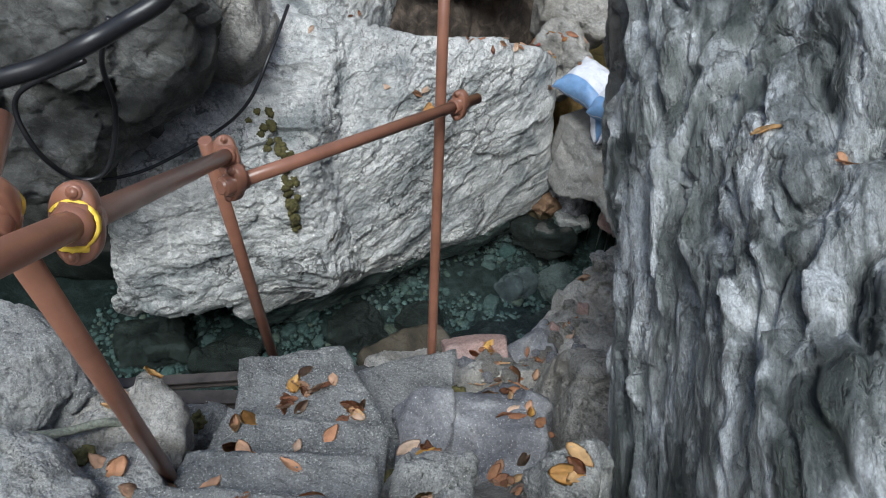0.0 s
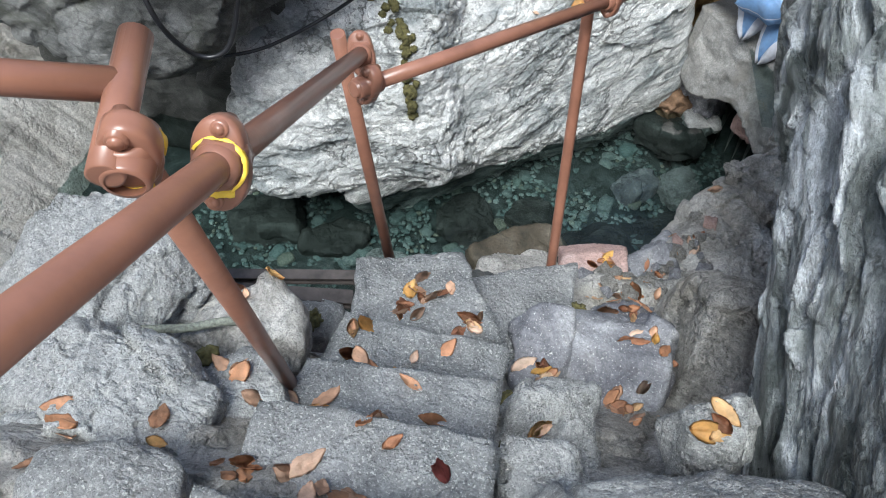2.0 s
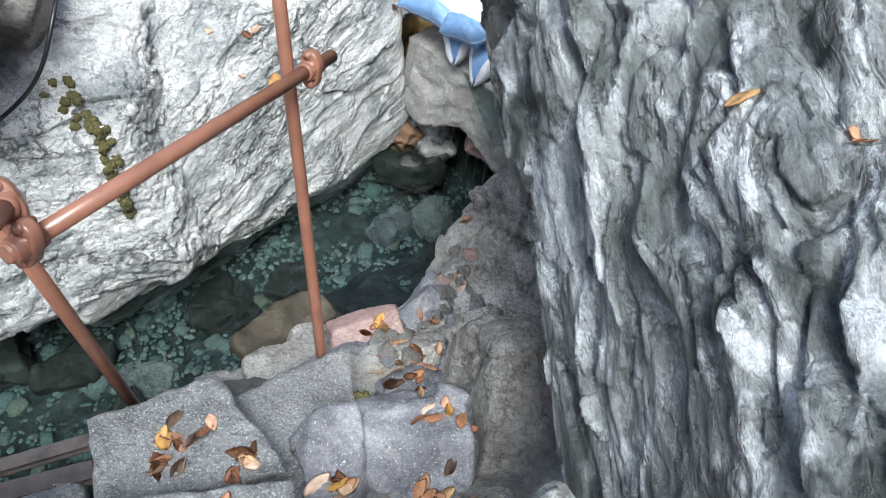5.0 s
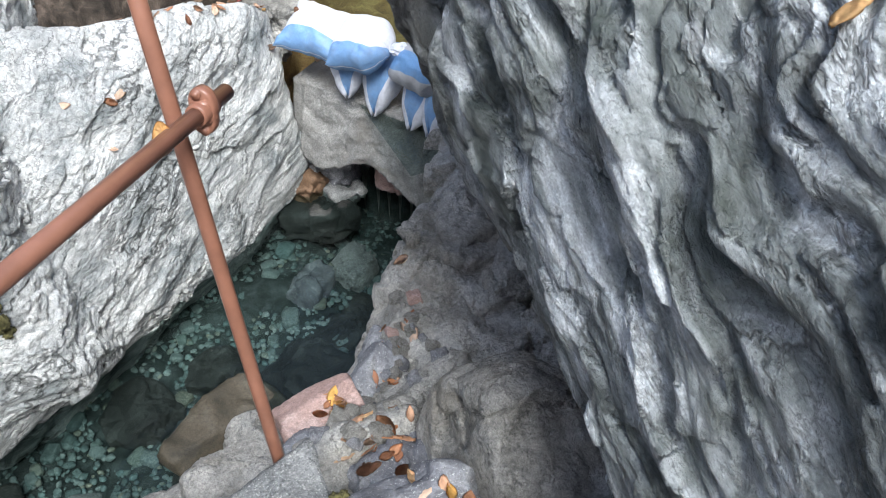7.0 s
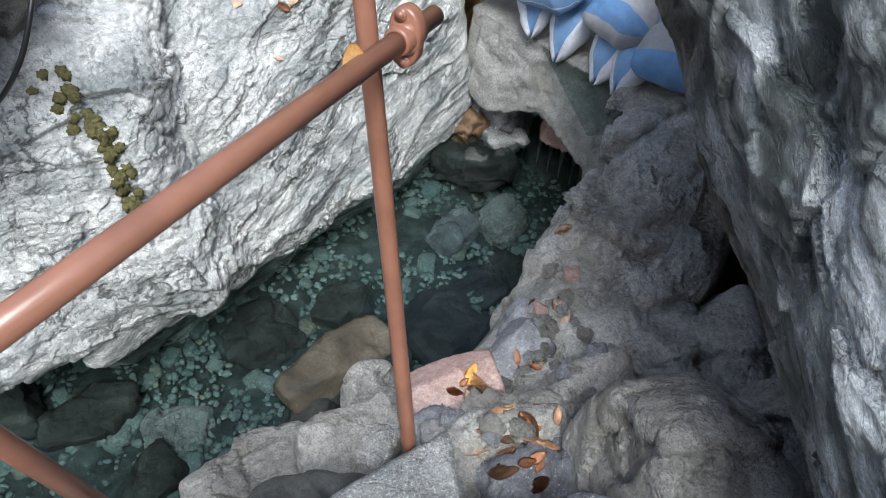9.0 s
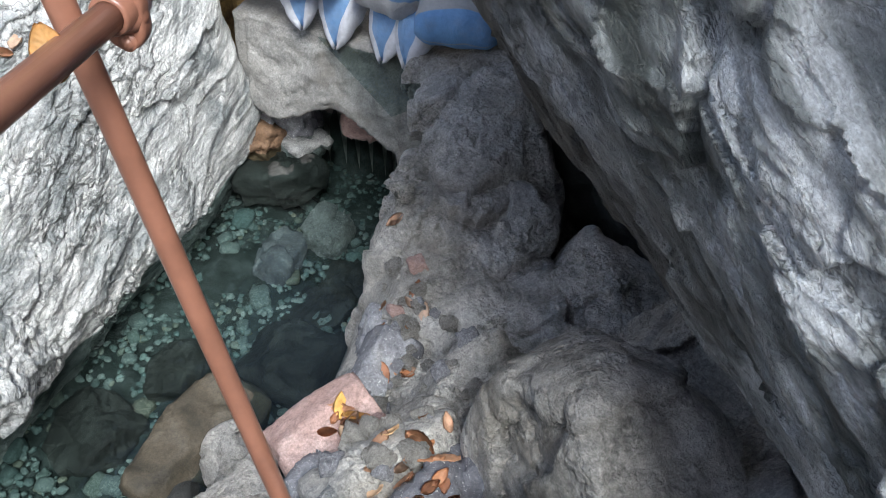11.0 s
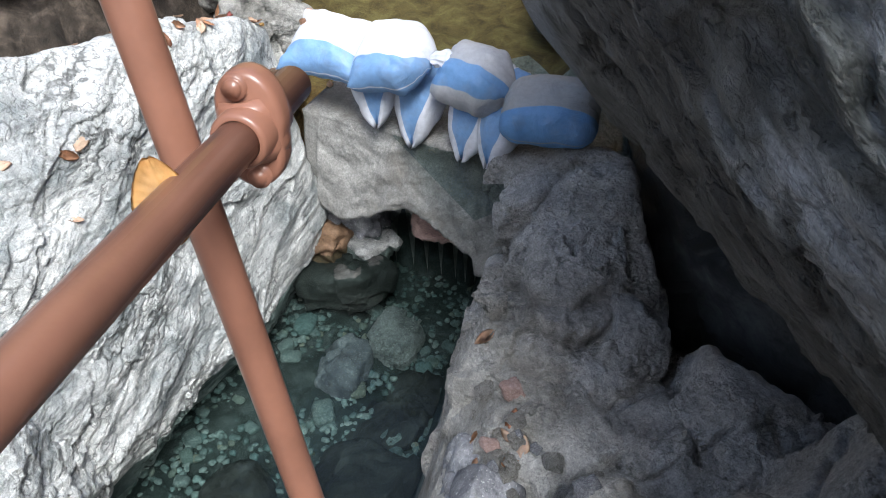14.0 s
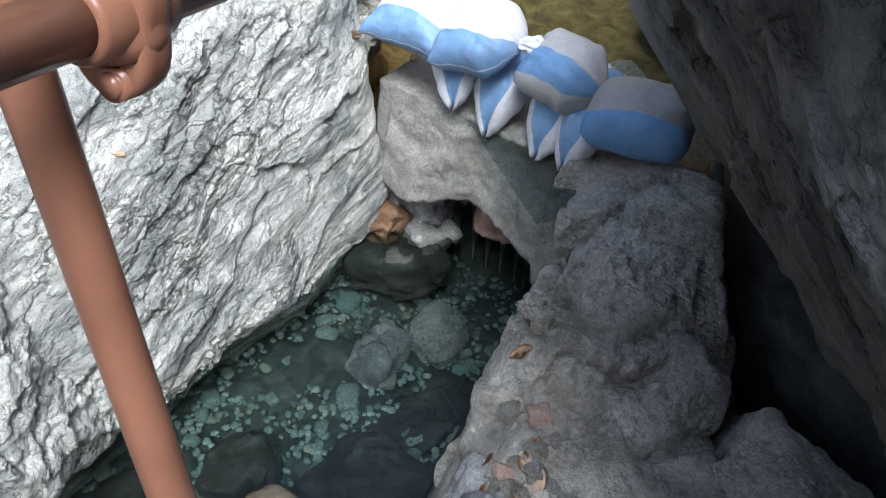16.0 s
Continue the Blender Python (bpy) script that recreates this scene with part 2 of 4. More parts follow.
WHITE = rock_material("white_limestone", (0.3, 0.32, 0.32), (0.66, 0.66, 0.645), (0.82, 0.815, 0.79), (1, 1, 2.4), (20, 25, -40), 2.2, 0.6,
                      stain=(0.22, 0.24, 0.24), stain_amount=0.42, bump=1.0, crack=0.0, steep=0.08, fissure=0.75)
# the position-driven brown tone also paints overhang shade on underside and far end
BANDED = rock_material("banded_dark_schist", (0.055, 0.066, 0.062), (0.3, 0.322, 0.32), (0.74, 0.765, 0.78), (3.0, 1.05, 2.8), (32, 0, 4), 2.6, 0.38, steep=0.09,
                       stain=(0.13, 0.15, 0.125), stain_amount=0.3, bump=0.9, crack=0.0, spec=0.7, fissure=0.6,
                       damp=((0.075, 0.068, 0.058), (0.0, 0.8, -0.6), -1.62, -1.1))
GREY = rock_material("weathered_grey_rock", (0.24, 0.228, 0.205), (0.45, 0.43, 0.395), (0.62, 0.6, 0.56), (1, 1, 1.4), (10, 15, 0), 3.0, 0.75,
                     stain=(0.2, 0.175, 0.14), stain_amount=0.45, bump=1.0, crack=0.0, fissure=0.35)
COBBLE = rock_material("lichened_grey_stone", (0.22, 0.22, 0.215), (0.4, 0.4, 0.39), (0.58, 0.58, 0.56), (1, 1, 1), (0, 0, 0), 4.0, 0.8,
                       bump=1.0, lichen=1.0, crack=0.0, fissure=0.12)
# near-black tone for wet stones, and for shade painted into the hollows
DARKROCK = rock_material("damp_rock_and_hollow_shade", (0.02, 0.02, 0.018), (0.055, 0.055, 0.05), (0.13, 0.13, 0.12), (1, 1, 1.5), (15, 0, 20), 3.0, 0.5,
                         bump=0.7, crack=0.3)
OVERHANG = rock_material("dark_mossy_overhang_rock", (0.03, 0.032, 0.028), (0.1, 0.1, 0.095), (0.27, 0.27, 0.26), (1, 1.6, 1.4), (30, 20, 0), 2.6, 0.75,
                         stain=(0.06, 0.065, 0.03), stain_amount=0.3, bump=0.9, crack=0.4)
BED = rock_material("stream_bed_gravel", (0.025, 0.032, 0.03), (0.06, 0.075, 0.07), (0.13, 0.15, 0.145), (1, 1, 1), (0, 0, 0), 9.0, 0.6, bump=0.6, crack=0.5)
PEBBLE = rock_material("river_pebble", (0.1, 0.125, 0.122), (0.19, 0.225, 0.22), (0.34, 0.37, 0.36), (1, 1, 1), (0, 0, 0), 4.0, 0.55, bump=0.3, crack=0.0, random=0.85)
PINK = rock_material("pinkish_sandstone", (0.27, 0.17, 0.15), (0.38, 0.26, 0.23), (0.48, 0.36, 0.33), (1, 1, 2), (0, 0, 0), 4.0, 0.8, bump=0.4, crack=0.1)
RUST = rock_material("rusty_brown_stone", (0.1, 0.06, 0.035), (0.2, 0.12, 0.07), (0.3, 0.2, 0.12), (1, 1, 1), (0, 0, 0), 4.0, 0.7, bump=0.4, crack=0.1)
BROWNST = rock_material("olive_brown_cobble", (0.035, 0.03, 0.02), (0.085, 0.07, 0.048), (0.15, 0.13, 0.1), (1, 1, 1), (0, 0, 0), 4.0, 0.6, bump=0.3, crack=0.0)
LAVENDER = rock_material("lavender_grey_stone", (0.085, 0.085, 0.098), (0.19, 0.19, 0.205), (0.36, 0.36, 0.37), (1, 1, 1), (0, 0, 0), 5.0, 0.75, bump=0.4, crack=0.1, lichen=0.5)
CONCRETE = rock_material("old_grey_concrete", (0.2, 0.195, 0.185), (0.28, 0.27, 0.255), (0.37, 0.36, 0.34), (1, 1, 1), (0, 0, 0), 5.0, 0.9,
                         stain=(0.2, 0.18, 0.15), stain_amount=0.3, bump=0.4, crack=0.05)
STEP = rock_material("exposed_aggregate_concrete", (0.2, 0.205, 0.205), (0.3, 0.303, 0.3), (0.4, 0.4, 0.395), (1, 1, 1), (0, 0, 0), 6.0, 0.9,
                     bump=0.9, lichen=1.0, crack=0.0, fissure=0.15)


def plain_material(name, colour, rough, metal=0.0, vary=0.25, scale=20.0, bump=0.1, random=()):
    m, nodes, links, bsdf = material(name)
    nt = m.node_tree
    n = texture(nt, "noise", scale, 5, 0.6, placed(nt))
    base = colour
    if random:
        info = nodes.new("ShaderNodeObjectInfo")
        base = ramp(nt, info.outputs["Random"], *random)
    col = blend(nt, 1.0, base, ramp(nt, n, (0.3, 1 - vary), (0.7, 1 + vary)), 'MULTIPLY')
    links.new(col, bsdf.inputs["Base Color"])
    bsdf.inputs["Roughness"].default_value, bsdf.inputs["Metallic"].default_value = rough, metal
    bumped(nt, bsdf, (n, bump, 0.01))
    return m


PAINT = plain_material("glossy_brown_paint", (0.235, 0.108, 0.07), 0.28, 0.0, 0.18, 9.0, 0.12)
YELLOW = plain_material("yellow_marking_paint", (0.8, 0.55, 0.06), 0.5)
RUBBER = plain_material("black_rubber", (0.015, 0.015, 0.017), 0.35)
STEEL = plain_material("rusted_dark_steel", (0.06, 0.05, 0.045), 0.7, 0.0, 0.4)
ROPE = plain_material("weathered_green_rope", (0.2, 0.21, 0.17), 0.9, 0.0, 0.5, 90.0, 0.8)
MOSS = plain_material("olive_moss", (0.09, 0.08, 0.028), 0.95, 0.0, 0.5, 60.0, 0.9)
LEAF = plain_material("dry_leaf", (0.4, 0.2, 0.1), 0.6, 0.0, 0.3, 30.0, 0.5,
                      ((0.0, (0.3, 0.13, 0.07)), (0.25, (0.45, 0.22, 0.11)), (0.5, (0.55, 0.34, 0.22)), (0.75, (0.6, 0.44, 0.33)), (0.93, (0.62, 0.36, 0.09)), (1.0, (0.3, 0.07, 0.07))))
# gold for far slopes and pool bed, imitating autumn trees mirrored in the pool
TREE_GOLD = rock_material("golden_tree_reflection", (0.1, 0.06, 0.025), (0.3, 0.19, 0.07), (0.5, 0.36, 0.13), (1, 1, 1), (0, 0, 0), 6.0, 0.85, bump=0.8, crack=0.0)
SOIL = rock_material("dark_soil_with_leaf_crumbs", (0.03, 0.024, 0.02), (0.1, 0.078, 0.06), (0.26, 0.2, 0.16), (1, 1, 1), (0, 0, 0), 9.0, 0.9, bump=1.0, crack=0.0)
GOLDLEAF = plain_material("golden_leaf", (0.62, 0.36, 0.13), 0.55, 0.0, 0.25, 40.0, 0.3)


def bag_material(name, cloth, stripes):
    """Woven plastic; stripes: (from, to) across the bag."""
    m, nodes, links, bsdf = material(name)
    nt = m.node_tree
    c = nodes.new("ShaderNodeTexCoord")
    sep = nodes.new("ShaderNodeSeparateXYZ")
    links.new(c.outputs["UV"], sep.inputs[0])
    col = cloth
    for lo, hi in stripes:
        band = ramp(nt, sep.outputs["Y"], (max(0.0, lo - 0.012), 0.0), (lo + 0.001, 1.0), (hi, 1.0), (min(1.0, hi + 0.012), 0.0))
        col = blend(nt, band, col, tuple(0.15 * k + o for k, o in zip(cloth, (0.075, 0.21, 0.43))))
    weave = texture(nt, "noise", 40.0, 3, 0.6, c.outputs["Object"])
    dirt = texture(nt, "noise", 7.0, 5, 0.65, c.outputs["Object"])
    col = blend(nt, 0.5, col, ramp(nt, weave, (0.3, 0.78), (0.7, 1.1)), 'MULTIPLY')
    col = blend(nt, ramp(nt, dirt, (0.5, 0.0), (0.8, 0.4)), col, (0.25, 0.23, 0.2))
    links.new(col, bsdf.inputs["Base Color"])
    bsdf.inputs["Roughness"].default_value = 0.55
    crease = texture(nt, "noise", 9.0, 4, 0.6, c.outputs["Object"], 1.2)
    bumped(nt, bsdf, (crease, 0.5, 0.02), (weave, 0.2, 0.003))
    return m


BAG = bag_material("striped_woven_plastic", (0.6, 0.61, 0.66), ((0.2, 0.74),))
BAG_EDGE = bag_material("white_woven_plastic_blue_edge", (0.66, 0.67, 0.72), ((0.0, 0.27),))
# greyer cloth for the right-hand bags: dust plus their shade, both in the colour
BAG_BAND = bag_material("greyed_woven_plastic_blue_band", (0.42, 0.42, 0.44), ((0.1, 0.44),))
BAG_DUST_SHADE = bag_material("dusty_shaded_woven_plastic_blue_band", (0.3, 0.295, 0.285), ((0.0, 0.3),))


def water_material():
    m, nodes, links, bsdf = material("clear_stream_water")
    nt = m.node_tree
    nodes.remove(bsdf)
    clear = nodes.new("ShaderNodeBsdfTransparent")
    clear.inputs[0].default_value = (0.58, 0.66, 0.65, 1)
    gloss = nodes.new("ShaderNodeBsdfGlossy")
    gloss.inputs["Roughness"].default_value = 0.03
    fres = nodes.new("ShaderNodeFresnel")
    fres.inputs["IOR"].default_value = 1.33
    mix = nodes.new("ShaderNodeMixShader")
    rip = texture(nt, "noise", 7.0, 3, 0.55, placed(nt))
    b = nodes.new("ShaderNodeBump")
    b.inputs["Strength"].default_value, b.inputs["Distance"].default_value = 0.35, 0.03
    links.new(rip, b.inputs["Height"])
    links.new(b.outputs[0], gloss.inputs["Normal"])
    links.new(b.outputs[0], fres.inputs["Normal"])
    links.new(fres.outputs[0], mix.inputs[0])
    links.new(clear.outputs[0], mix.inputs[1])
    links.new(gloss.outputs[0], mix.inputs[2])
    links.new(mix.outputs[0], nodes["Material Output"].inputs[0])
    return m


WATER = water_material()


# ---- ground: bed, banks, far slope and added unseen hillsides in one sheet ----
def terrain(x, y):
    """Height of the ground: stream bed, near bank under the steps, slope beyond the stream, added outer rises."""
    s = np.maximum(0.72 * (x - 0.29) - 0.69 * (y - 1.06), np.clip(0.98 + 0.75 * (x - 0.25), 0.3, 0.98) - y)
    near = np.minimum(1.75 * s, 0.72 + 0.93 * np.maximum(0, 0.25 - y) + 0.35 * np.clip(-x, 0, 0.4))
    near = np.minimum(near, 2.5 + 0.25 * np.maximum(0, -1.9 - y))
    near = near - 0.55 * np.clip((x - 1.45) / 0.3, 0, 1) * np.clip((y - 0.35) / 0.25, 0, 1) * np.clip((1.75 - y) / 0.3, 0, 1) * (s > 0.4)
    z = np.where(s > 0, -0.38 + near * 1.0 + 0.38 * np.clip(near / 0.4, 0, 1), -0.38)
    back = -0.64 * (x - 0.41) + 0.77 * (y - 2.4)
    z = np.where((back > 0.62) & (x < 1.3) & (y > 2.5) & ((x > -1.7) | (y > 3.0)), np.maximum(z, np.minimum(1.42, (back - 0.62) * 4) + 0.62 * np.maximum(0, back - 0.95)), z)
    dam = 0.82 * (x - 1.45) + 0.57 * (y - 2.45)
    z = np.where((dam > 0.3) & (y > 1.9), np.maximum(z, np.minimum(0.55, (dam - 0.3) * 3)), z)
    # unseen rises on all sides, added to cut off light from the low sky
    z = np.maximum(z, 1.5 * (x - 2.6))
    z = np.maximum(z, 1.2 * (-x - 3.2))
    z = np.maximum(z, 1.3 * (y - 6.0))
    z = np.maximum(z, 1.2 * (-y - 2.5))
    return np.minimum(z, 10 + 0.02 * np.abs(x))


def build_ground():
    t = np.linspace(-1, 1, 300)
    a = 3.2 * t + 300 * t ** 15
    x, y = np.meshgrid(a - 0.2, a + 0.4, indexing="ij")
    z = terrain(x, y)
    p = np.stack([x.ravel(), y.ravel(), z.ravel()], 1)
    bank = np.clip((p[:, 2] + 0.3) * 3, 0.1, 1) * (np.abs(p).max(1) < 6)
    big, edge = facets(p * 3.2 + 0.3 * np.stack([fbm(p * 4, 3, 21), fbm(p * 4, 3, 22), fbm(p * 4, 3, 23)], 1), 24)
    small, edge2 = facets(p * 9 + 0.4 * np.stack([fbm(p * 9, 2, 25), fbm(p * 9, 2, 26), fbm(p * 9, 2, 27)], 1), 28)
    p[:, 2] += 0.05 * fbm(p * 3.5, 4, 3) + bank * (0.06 * big + 0.022 * small - 0.03 * np.exp(-edge * 20) + 0.01 * ridged(p * 12, 3, 9))
    n = len(t)
    i = np.arange(n * n).reshape(n, n)
    f = np.stack([i[:-1, :-1], i[1:, :-1], i[1:, 1:], i[:-1, 1:]], -1).reshape(-1, 4)
    ob = new("ground", mesh_from("ground", p, f, GREY))
    ob.data.materials.append(BED)
    ob.data.materials.append(TREE_GOLD)
    ob.data.materials.append(SOIL)
    zc = p[f].mean(1)[:, 2]
    mid = p[f].mean(1)
    ob.data.polygons.foreach_set("material_index", np.where(zc < -0.1, 1, np.where((mid[:, 1] > 2.4) & (mid[:, 0] < 1.15) & (zc > 0.5), 3, np.where((mid[:, 1] > 3.4) | (mid[:, 0] > 2.6), 2, 0))).astype(np.int32))
    return tagged(ob, "rocky ground with gravel stream bed and steep banks", "ground", kind="structure")


build_ground()


def build_water():
    def sheet(name, x0, x1, y0, y1, z, label):
        bm = bmesh.new()
        bmesh.ops.create_grid(bm, x_segments=30, y_segments=30, size=1)
        for v in bm.verts:
            v.co = Vector((x0 + (v.co.x + 1) / 2 * (x1 - x0), y0 + (v.co.y + 1) / 2 * (y1 - y0), z))
        ob = part(name, bm, WATER, None, smooth=True)
        return tagged(ob, label, "water", kind="structure")
    sheet("water", -3.4, 1.95, 0.2, 3.4, 0.0, "clear shallow stream water over teal pebbles")
    sheet("water", 1.3, 8.0, 1.9, 9.0, 0.78, "still pool behind the sandbag dam, golden tree reflection coloured below it")


build_water()


# ---- the big rocks ----
def build_white_rock():
    planes = [((-0.15, 2.12, 0.3), (0.56, -0.77, 0.22)), ((0.0, 2.28, 0.05), (0.52, -0.75, -0.45)), ((0.98, 2.95, 0.5), (0.93, 0.1, 0.05)),
              ((-0.3, 2.55, 1.62), (0.3, -0.22, 0.93)), ((-0.5, 2.25, 1.3), (0.35, -0.75, 0.6)), ((0, 3.0, 1.36), (-0.1, 0.75, 0.66)), ((-1.15, 2.4, 1), (-1, 0.1, 0)), ((0, 3, -0.7), (0, 0, -1))]
    p, n, f = carve(8, (-0.1, 3.0, 0.5), planes, 20, (0.3, -0.45, 0.25))
    q = turned(p, (0.55, 0.65, 0.42), 2.2, 6.0)
    plate, edge = facets(q * 0.8 + 0.35 * np.stack([fbm(q, 3, 1), fbm(q, 3, 2), fbm(q, 3, 3)], 1), 5)
    flake, edge2 = facets(turned(p, (0.55, 0.65, 0.42), 8.0, 17.0) + 0.5 * np.stack([fbm(q, 2, 41), fbm(q, 2, 42), fbm(q, 2, 43)], 1), 6)
    rough = np.clip(0.5 + 1.6 * fbm(p * 1.6, 2, 77), 0.1, 1)
    layer = turned(p, (0.2, -0.35, 0.9), 9.0, 1.6)
    disp = 0.08 * fbm(p * 1.5, 3, 21) + 0.03 * plate + rough * (0.014 * flake - 0.010 * np.exp(-edge2 * 16) + 0.016 * ridged(q * 1.2, 4, 8)) + 0.012 * ridged(layer, 4, 4)
    low = np.clip((0.75 - p[:, 2]) / 0.7, 0, 1)
    e1, e2, ev = cells(p * 15 + 0.6 * np.stack([fbm(p * 9, 2, 31), fbm(p * 9, 2, 32), fbm(p * 9, 2, 33)], 1), 15)
    disp += low * rough * (0.03 * (ev - 0.5) * np.clip(e2 * 4, 0, 1) - 0.012 * np.exp(-e2 * 12))
    p = p + n * disp[:, None]
    tagged(new("white_rock_mass", mesh_from("white_rock_mass", p, f, WHITE)), "large pale limestone outcrop with cracked scaly face above water", "rock")
    # the western lobe that hangs over the water
    planes = [((-1.0, 1.5, 0.7), (0.25, -0.93, 0.28)), ((-0.95, 1.45, 0.3), (0.15, -0.62, -0.77)), ((-0.62, 1.85, 0.8), (0.93, -0.3, 0.2)),
              ((-1.1, 1.9, 1.45), (0.1, -0.45, 0.88)), ((-1, 3.4, 1), (0, 1, 0)), ((-1.85, 2, 1), (-1, 0, 0.1)), ((-1, 2, 0.0), (0, 0.3, -1))]
    p, n, f = carve(8, (-1.2, 2.3, 0.75), planes, 18)
    q = turned(p, (1, 0.15, -0.1), 1.8, 6.0)
    plate, edge = facets(q * 0.8 + 0.35 * np.stack([fbm(q, 3, 11), fbm(q, 3, 12), fbm(q, 3, 13)], 1), 6)
    flake, edge2 = facets(p * 15 + 0.5 * np.stack([fbm(q, 2, 44), fbm(q, 2, 45), fbm(q, 2, 46)], 1), 7)
    disp = 0.06 * fbm(p * 1.8, 3, 23) + 0.035 * plate + 0.012 * flake - 0.008 * np.exp(-edge2 * 16) + 0.018 * ridged(q * 1.4, 4, 9)
    p = p + n * disp[:, None]
    tagged(new("white_rock_ledge", mesh_from("white_rock_ledge", p, f, WHITE)), "pale layered limestone ledge overhanging the dark water", "rock")


build_white_rock()


def build_boulder():
    planes = [((0.64, -0.85, 3.2), (-0.75, 0.0, 0.66)), ((0.60, -1.3, 3.15), (-0.45, -0.4, 0.8)), ((0.535, -0.95, 2.75), (-0.99, 0.03, 0.03)), ((0.58, 0.0, 2.36), (-0.84, 0.2, -0.5)), ((1.04, 0.5, 1.78), (-0.42, 0.1, -0.9)), ((1.0, 1.45, 2.2), (-0.55, 0.83, 0.1)),
              ((1.2, -0.6, 3.72), (0.05, 0.12, 0.98)), ((3.2, 0, 2), (1, 0, 0)), ((1, -2.6, 3), (0.0, -1, 0)), ((1.7, 0.3, 1.3), (0.1, 0.1, -1)), ((0.75, 0.9, 2.9), (-0.6, 0.6, 0.5))]
    p, n, f = carve(8, (1.7, -0.5, 2.6), planes, 34, (-0.62, -0.1, 0.1))
    flow = (0.05, 0.84, 0.54)
    warp = p + 0.13 * np.stack([fbm(p * 2.4, 3, 61), fbm(p * 2.4, 3, 62), fbm(p * 2.4, 3, 63)], 1)
    upper = np.clip((p[:, 2] + 0.25 * p[:, 1] - 2.35) * 2.5, 0.12, 1)
    groove = np.clip(0.22 - np.abs(gnoise(turned(warp, flow, 1.3, 4.4), 71)), 0, 1) * np.clip(0.7 + 2.0 * gnoise(warp * 1.6, 78), 0, 1)
    fold = np.clip(0.14 - np.abs(gnoise(turned(warp, flow, 2.2, 9.0), 72)), 0, 1)
    q2 = turned(warp, flow, 3.0, 14.0)
    big, edge = facets(turned(warp, flow, 1.3, 5.5), 73)
    chip, edge2 = facets(turned(warp, flow, 5.0, 17.0), 74)
    disp = 0.03 * fbm(p * 1.3, 2, 65) - upper * (0.45 * groove + 0.25 * fold)
    disp += 0.032 * big + 0.015 * chip - 0.008 * np.exp(-edge * 24) + 0.014 * fbm(q2 * 0.8, 4, 75) + 0.008 * ridged(q2 * 1.6, 4, 76)
    p = p + n * disp[:, None]
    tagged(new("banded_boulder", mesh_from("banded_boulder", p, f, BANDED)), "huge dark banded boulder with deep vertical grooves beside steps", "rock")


build_boulder()

# right bank
stone("bank_rock", "pale grey cracked rock at the water edge", GREY, (1.30, 1.28, 0.40), (0.36, 0.40, 0.42), (8, 10, -45), level=7, sharp=14, amp=0.055, scale=4.5, seed=31)
stone("bank_rock", "tall grey layered rock under the sandbags", GREY, (1.72, 1.72, 0.45), (0.27, 0.55, 0.62), (12, -10, -25), level=7, amp=0.07, scale=5.0, seed=32, axis=(0.2, 0.3, 0.9), stretch=1.5)
stone("bank_rock", "rough grey block beside the dark hollow", GREY, (1.38, 0.52, 0.45), (0.48, 0.28, 0.42), (14, -8, 20), level=7, amp=0.055, scale=4.5, seed=33)
stone("bank_rock", "rounded brownish boulder in the shade of the overhang", GREY, (1.42, 0.0, 0.84), (0.40, 0.34, 0.38), (0, 12, 15), level=7, amp=0.06, scale=2.6, seed=34)
stone("bank_stone", "lavender grey stone set in the bank", LAVENDER, (0.70, 0.93, 0.48), (0.17, 0.12, 0.13), (20, -20, 40), level=5, amp=0.015, scale=8, seed=35, group="stones set in the bank")
stone("bank_stone", "flat greenish grey stone on the bank", LAVENDER, (0.55, 0.72, 0.66), (0.2, 0.1, 0.1), (25, -10, 35), level=5, amp=0.015, scale=8, seed=36, group="stones set in the bank")
stone("bank_stone", "pinkish squared stone slab with dry leaves", PINK, (0.27, 0.52, 0.90), (0.17, 0.11, 0.09), (14, 0, 8), level=5, amp=0.01, scale=8, seed=37, sharp=16, group="stones set in the bank")
stone("bank_stone", "pale angular stone with flaking edge", GREY, (0.74, 0.42, 0.84), (0.2, 0.13, 0.15), (25, -12, 30), level=5, amp=0.03, scale=6, seed=38, group="stones set in the bank")
stone("bank_stone", "mottled slate grey stone beside the steps", LAVENDER, (0.42, 0.0, 1.0), (0.22, 0.2, 0.14), (28, -8, 10), level=5, amp=0.03, scale=6, seed=39, group="stones beside the steps")
stone("bank_stone", "mottled purplish stone beside the steps", LAVENDER, (0.28, -0.42, 1.42), (0.2, 0.24, 0.14), (32, -4, -5), level=5, amp=0.03, scale=6, seed=40, group="stones beside the steps")
stone("bank_stone", "grey stone with leaves at the boulder foot", COBBLE, (0.36, -1.05, 2.26), (0.09, 0.08, 0.13), (10, 5, 20), level=5, amp=0.02, scale=8, seed=41, group="stones beside the steps")
stone("bank_stone", "sandy grey rock under fallen leaves", GREY, (0.36, 0.24, 1.0), (0.24, 0.14, 0.14), (30, -5, 5), level=5, amp=0.03, scale=6, seed=42, group="stones beside the steps")
stone("bank_stone", "smooth grey rock face below the boulder", GREY, (0.70, -0.32, 1.12), (0.22, 0.62, 0.28), (34, 14, -8), level=7, amp=0.04, scale=3, seed=43, group="stones beside the steps")
stone("foreground_rock", "broad flat grey rock beside the upper steps", COBBLE, (0.46, -1.66, 2.30), (0.64, 0.46, 0.40), (4, -2, 4), sharp=14, level=7, amp=0.03, scale=4, seed=44)
stone("bank_stone", "grey cobble set in cement by the steps", COBBLE, (-0.03, -1.22, 2.12), (0.11, 0.15, 0.12), (16, 0, 5), level=6, amp=0.025, scale=8, seed=45, group="stones beside the steps")
